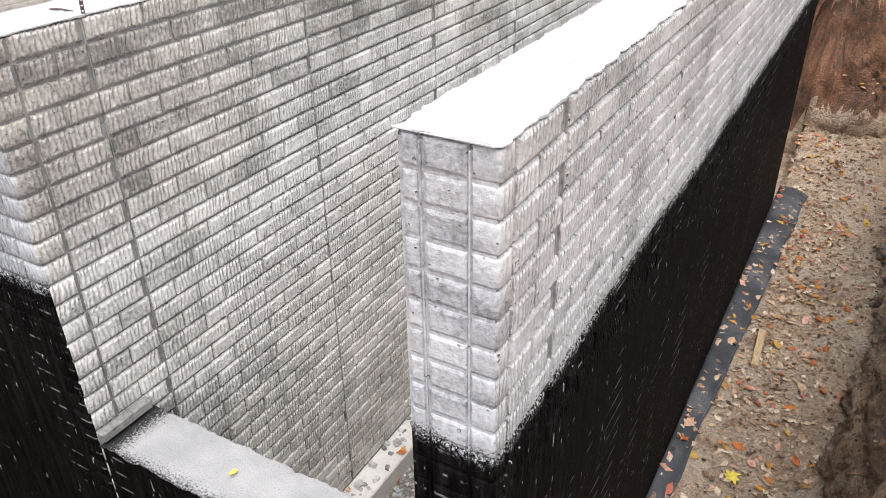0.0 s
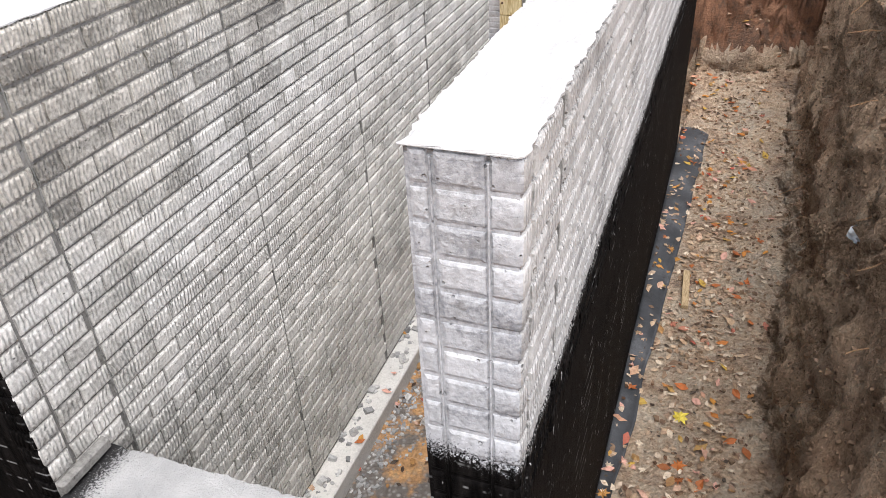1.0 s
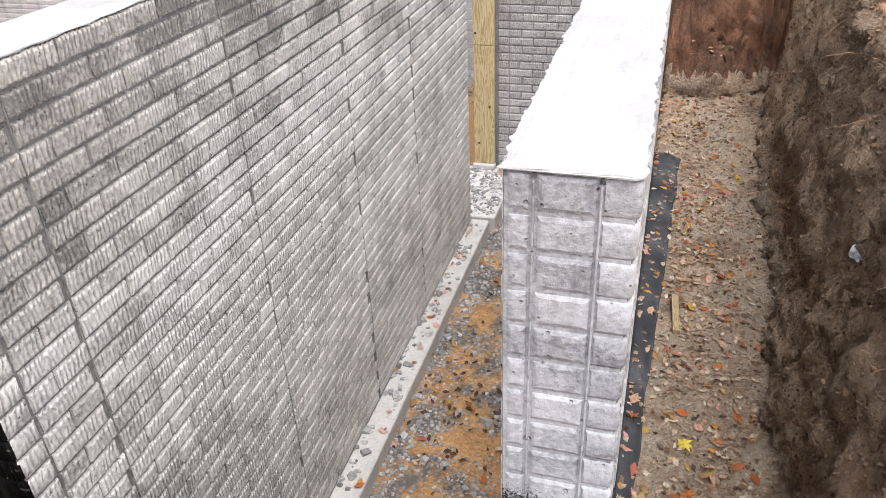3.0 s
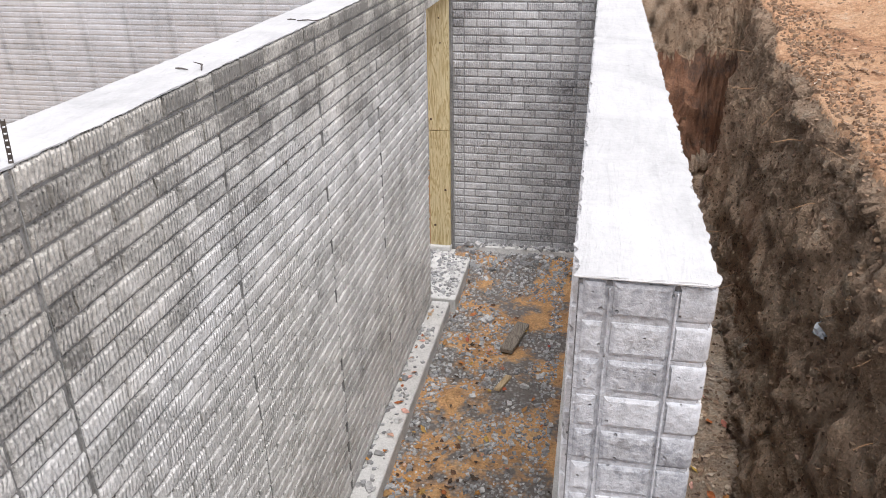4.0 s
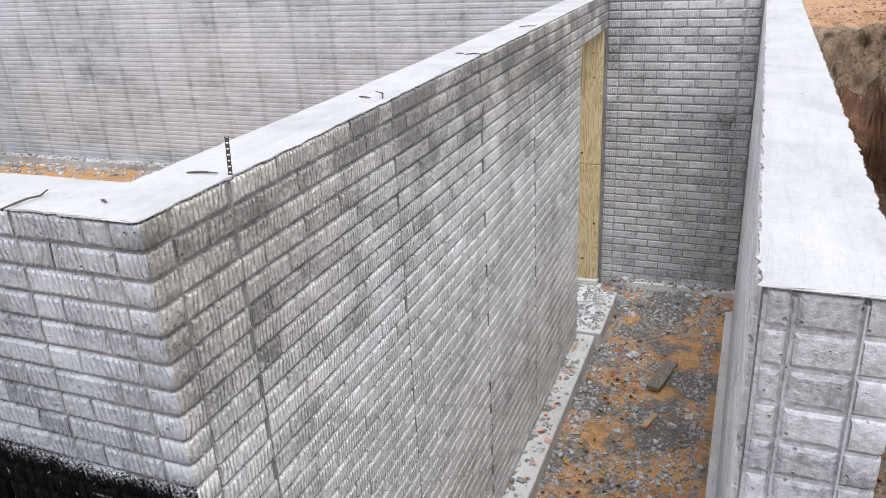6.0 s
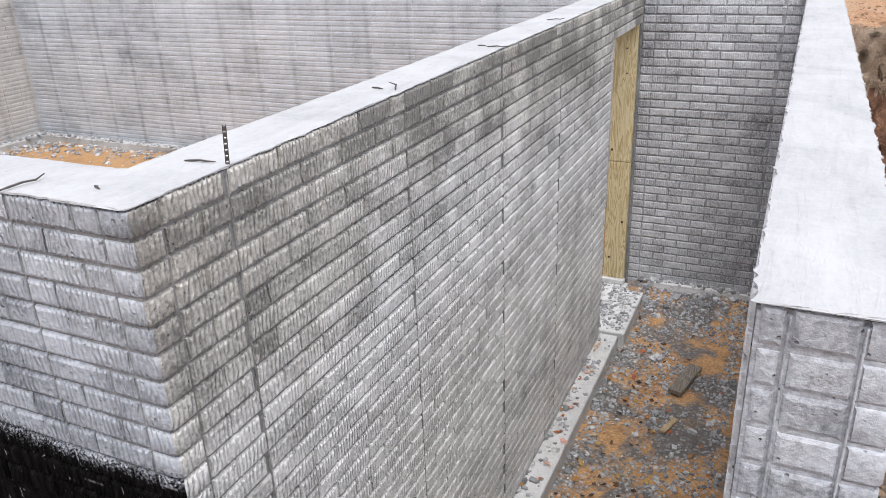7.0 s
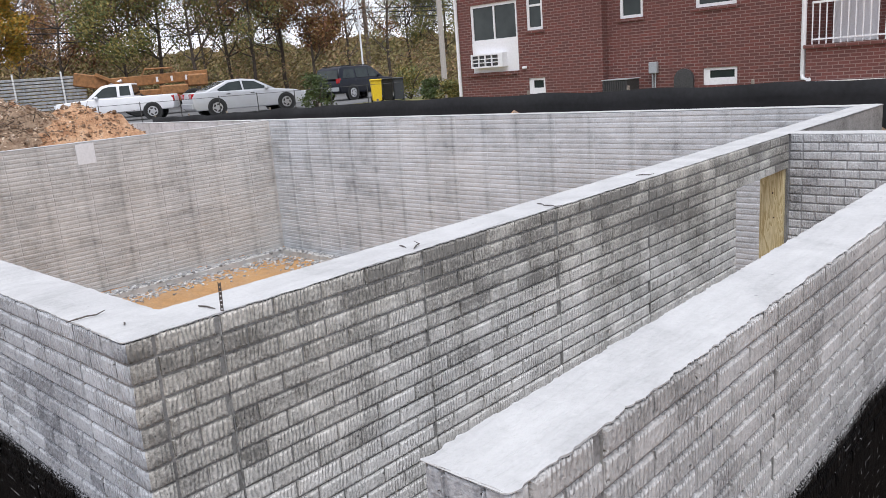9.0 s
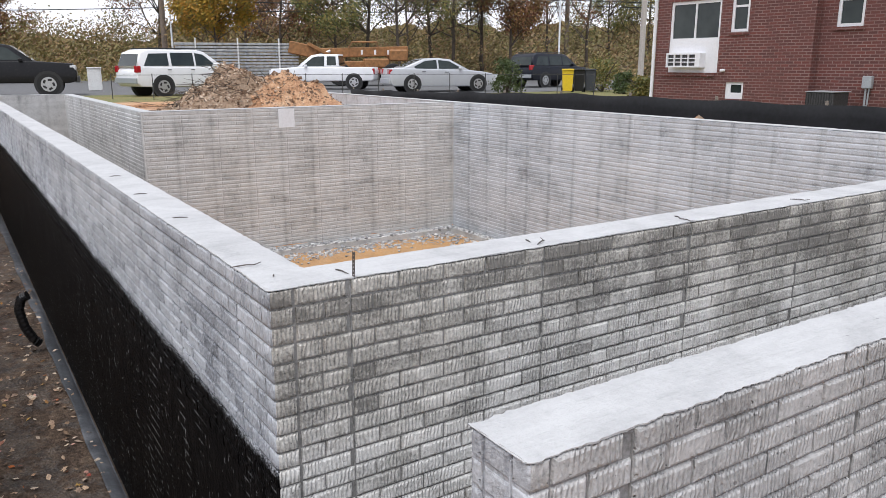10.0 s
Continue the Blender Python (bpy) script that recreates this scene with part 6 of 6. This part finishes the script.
spots = [("maple", 73.1, 54), ("thin", 94, 62), ("rust", 90, 56), ("rust", 86.5, 84), ("oak", 76.8, 70), ("thin", 71, 64), ("thin", 68.8, 60), ("rust", 66.8, 68), ("dense", 64.7, 58), ("oak", 62.5, 60), ("ash", 60.2, 57), ("oak", 58.0, 62), ("ash", 56.2, 58), ("oak", 54.0, 60), ("rust", 52.0, 58), ("thin", 49.4, 66), ("thin", 46.8, 60), ("dense", 45.0, 72), ("ash", 42.5, 70), ("dense", 39, 64), ("oak", 97, 70), ("ash", 64, 76), ("oak", 59.5, 78), ("dense", 55, 80), ("rust", 69.5, 82), ("thin", 51, 84), ("oak", 36, 72)]
used = set()
for i, (key, az, d) in enumerate(spots):
    m = pose(*polar(az, d), -0.75, 0, 0, (i * 67) % 360)
    if key in used:
        copy_thing(models[key], m)
    else:
        models[key].matrix_basis = m
        used.add(key)

r = random.Random(5)
centres = []
for _ in range(4200):
    az, d = r.uniform(33, 100), r.uniform(58, 105)
    x, y = polar(az, d)
    centres.append((x, y, -0.6 + r.random() ** 1.3 * (3.4 + 0.05 * (d - 58) + 2.2 * fbm(az * 0.35, d * 0.05, 2.0, 3))))
tagged(part("undergrowth", leaf_cards(centres, 24, 0.6, 0.13, r), FOLIAGE["olive"]), "tangled olive and russet undergrowth at the wood's edge", "undergrowth", kind="stuff")
centres = [(c[0] + r.gauss(0, 4), c[1] + r.gauss(0, 4), c[2] + r.uniform(-0.4, 0.8)) for c in centres[:1500]]
tagged(part("undergrowth", leaf_cards(centres, 26, 0.55, 0.13, r), FOLIAGE["tan"]), "brown autumn undergrowth at the wood's edge", "undergrowth", kind="stuff")


def shrub(az, d, w, h, kind, label):
    x, y = polar(az, d)
    thing = empty("shrub", pose(x, y, natural(x, y) - 0.03))
    rr = random.Random(int(az * 10))
    stems = [tube([(0, 0, 0), (rr.gauss(0, w * 0.2), rr.gauss(0, w * 0.2), h * 0.5), (rr.gauss(0, w * 0.4), rr.gauss(0, w * 0.4), h * 0.9)], [0.03, 0.02, 0.008], 5) for _ in range(7)]
    part("stem_clump", joined(stems), M_BARK, thing)
    cs = []
    for _ in range(90):
        a, q, z = rr.uniform(0, 6.283), rr.random() ** 0.5, rr.random()
        cs.append((w / 2 * q * math.cos(a) * (1.1 - 0.5 * z), w / 2 * q * math.sin(a) * (1.1 - 0.5 * z), h * (0.12 + 0.86 * z)))
    part("foliage", leaf_cards(cs, 26, w * 0.07, 0.05, rr), FOLIAGE[kind], thing)
    return tagged(thing, label, "shrub", "shrubs by the fence")


shrub(52.3, 31, 1.25, 1.35, "shrub", "rounded green garden shrub by the fence")
shrub(45.4, 36, 1.7, 1.5, "green", "olive green shrub behind the bins")
shrub(42.6, 27, 0.9, 0.75, "green", "low yellowing shrub beside the house corner")
shrub(43.9, 33, 0.9, 0.9, "shrub", "small green shrub near the house")

# far wooded ridge
vs, fs = [], []
for i in range(331):
    az = 22 + 0.25 * i
    x, y = polar(az, 118)
    top = 6.3 - 2.2 * smooth((az - 74) / 4) + 1.5 * fbm(az * 0.22, 0.0, 3.0, 3) + 0.9 * fbm(az * 1.9, 0.0, 5.0, 4)
    for k in range(7):
        lift = -1.5 + (top + 1.5) * k / 6
        back = 1.5 * fbm(az * 1.2, lift * 0.5, 4.0, 3)
        vs.append((x - back * math.sin(radians(az)), y + back * math.cos(radians(az)), lift))
for i in range(330):
    for k in range(6):
        a = i * 7 + k
        fs.append((a, a + 7, a + 8, a + 1))


def ridge_material():
    n = Net("far_autumn_wood", 0.95)
    a, b = n.noise(0.22, 5, 0.7), n.noise(1.6, 6, 0.75, (1, 1, 0.6))
    t = n.math("ADD", n.math("MULTIPLY", a, 0.5), n.math("MULTIPLY", b, 0.5))
    n.bump(b, 1.0, 0.6)
    return n.done(n.ramp(t, (0.34, (0.070, 0.059, 0.036)), (0.45, (0.182, 0.147, 0.070)), (0.54, (0.280, 0.196, 0.084)), (0.66, (0.392, 0.280, 0.126))))


structure(part("backdrop_woods", (vs, fs), ridge_material()), "distant band of brown and olive autumn woods", "woods")

# brush on the spoil heap
rr = random.Random(8)
tw = []
for _ in range(150):
    x, y = rr.gauss(-16.5, 0.7), rr.gauss(5.2, 0.8)
    z = floor_z(x, y)
    tw.append(tube([(x, y, z - 0.05), (x + rr.gauss(0, 0.13), y + rr.gauss(0, 0.13), z + rr.uniform(0.03, 0.12)), (x + rr.gauss(0, 0.25), y + rr.gauss(0, 0.25), z + rr.uniform(0.02, 0.22))], [0.010, 0.007, 0.004], 4))
tagged(part("brush", joined(tw), M_BARK), "dead twigs and brush on the spoil mound", "brush", kind="stuff")

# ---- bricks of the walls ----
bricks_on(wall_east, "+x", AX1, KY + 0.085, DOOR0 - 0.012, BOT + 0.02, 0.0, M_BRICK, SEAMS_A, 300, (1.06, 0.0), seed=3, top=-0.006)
bricks_on(wall_east, "+x", AX1, DOOR0 - 0.004, CY - 0.02, LINTEL - 0.02, 0.0, M_BRICK, (), 0, seed=4, top=-0.006)
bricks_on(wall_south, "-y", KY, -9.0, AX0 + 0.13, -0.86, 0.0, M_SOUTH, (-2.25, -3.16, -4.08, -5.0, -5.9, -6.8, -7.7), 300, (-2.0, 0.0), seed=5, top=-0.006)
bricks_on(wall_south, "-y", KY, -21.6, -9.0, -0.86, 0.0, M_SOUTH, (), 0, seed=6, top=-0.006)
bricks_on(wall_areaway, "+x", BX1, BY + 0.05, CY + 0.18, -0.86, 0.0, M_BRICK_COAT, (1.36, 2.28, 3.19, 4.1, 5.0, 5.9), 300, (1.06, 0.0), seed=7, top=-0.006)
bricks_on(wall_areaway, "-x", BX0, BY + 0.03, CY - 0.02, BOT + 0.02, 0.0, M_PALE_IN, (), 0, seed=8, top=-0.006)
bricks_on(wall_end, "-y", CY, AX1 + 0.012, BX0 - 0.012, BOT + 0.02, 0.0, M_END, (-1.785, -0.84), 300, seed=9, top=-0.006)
bricks_on(wall_north, "-y", 8.965, -12.55, AX0 - 0.02, BOT + 0.02, 0.0, M_SMOOTH_COOL, [-12.55 + 0.61 * k for k in range(1, 18)], 0, seed=10, top=-0.006, unit=0.62, gap=0.012, proud=0.005)
bricks_on(wall_west, "+x", -12.57, 2.92, 8.94, BOT + 0.02, 0.0, M_SMOOTH, [2.92 + 0.61 * k for k in range(1, 10)], 0, seed=11, top=-0.006, unit=0.62, gap=0.012, proud=0.005)
bricks_on(wall_return, "-y", 2.90, -21.0, -12.6, -1.6, 0.0, M_SMOOTH, (), 0, seed=12, top=-0.006, unit=0.62, gap=0.012, proud=0.005)

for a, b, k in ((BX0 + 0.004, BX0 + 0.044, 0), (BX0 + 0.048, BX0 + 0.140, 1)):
    bricks_on(wall_areaway, "-y", BY, a, b, -0.95, 0.0, M_PALE_SHADED, (), 20, seed=20 + k, top=-0.006, unit=0.5, gap=0.0042, proud=0.0085)


def quoins(wall, cx, cy, west, north, low, materials, radius=0.015, proud=0.0095, course=0.0677, gap=0.0065, seed=1):
    """Rounded corner pieces, one to a course, that wrap a corner facing south and east."""
    rnd = random.Random(seed)
    zt = -0.006
    while zt - course > low:
        plan = []
        for off, grow in ((-0.003, 0.0), (proud * 0.75, 0.002), (proud, 0.005)):
            ox, oy, rr = cx + off - radius, cy - off + radius, radius
            ring = [(cx - west + grow, cy - off)]
            ring += [(ox + rr * math.sin(w), oy - rr * math.cos(w)) for w in [math.pi / 2 * k / 5 for k in range(6)]]
            ring += [(cx + off, cy + north - grow)]
            plan.append((ring, grow))
        za, zb = zt - course + gap / 2, zt - gap / 2
        shift = rnd.uniform(-0.0015, 0.0015)
        rows = [(plan[0][0], za), (plan[1][0], za + 0.002), (plan[2][0], za + 0.007), (plan[2][0], zb - 0.007), (plan[1][0], zb - 0.002), (plan[0][0], zb)]
        k = len(plan[0][0])
        vs = [(x + shift, y - shift, z) for ring, z in rows for x, y in ring]
        fs = [(j * k + i, j * k + i + 1, (j + 1) * k + i + 1, (j + 1) * k + i) for j in range(5) for i in range(k - 1)]
        ob = part("quoin", (vs, fs), materials, wall)
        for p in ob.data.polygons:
            # South side takes the shade-toned material, east side the lit one.
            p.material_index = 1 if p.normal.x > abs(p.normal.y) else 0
            p.use_smooth = abs(p.normal.z) < 0.5
        zt -= course


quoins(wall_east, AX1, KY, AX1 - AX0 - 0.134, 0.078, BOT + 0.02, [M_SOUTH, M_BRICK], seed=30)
quoins(wall_areaway, BX1, BY, BX1 - BX0 - 0.1435, 0.047, -0.95, [M_PALE_SHADED, M_BRICK_COAT], radius=0.012, proud=0.0072, gap=0.0042, seed=31)

# darker form seams, and the areaway wall's pale, shade-toned end with its two thin ridges
for y in SEAMS_A:
    part("form_seam", boxed((AX1, AX1 + 0.0065, y - 0.0017, y + 0.0017, BOT + 0.02, -0.02)), M_SEAM, wall_east)
for x in (-2.25, -3.16, -4.08, -5.0, -5.9, -6.8):
    part("form_seam", boxed((x - 0.0015, x + 0.0015, KY - 0.005, KY, -0.68, -0.02)), M_SEAM, wall_south)
for y in (1.36, 2.28, 3.19, 4.1, 5.0, 5.9):
    part("form_seam", boxed((BX1, BX1 + 0.005, y - 0.0015, y + 0.0015, -0.68, -0.02)), M_SEAM, wall_areaway)
part("end_face", boxed((BX0 + 0.002, BX1 - 0.002, BY - 0.004, BY, BOT, -0.02)), M_PALE_SHADED, wall_areaway)
for x in (BX0 + 0.046, BX0 + 0.142):
    part("end_ridge", boxed((x - 0.0017, x + 0.0017, BY - 0.0105, BY - 0.002, -0.9, -0.02), bevel=0.0011), M_PALE_SHADED, wall_areaway)
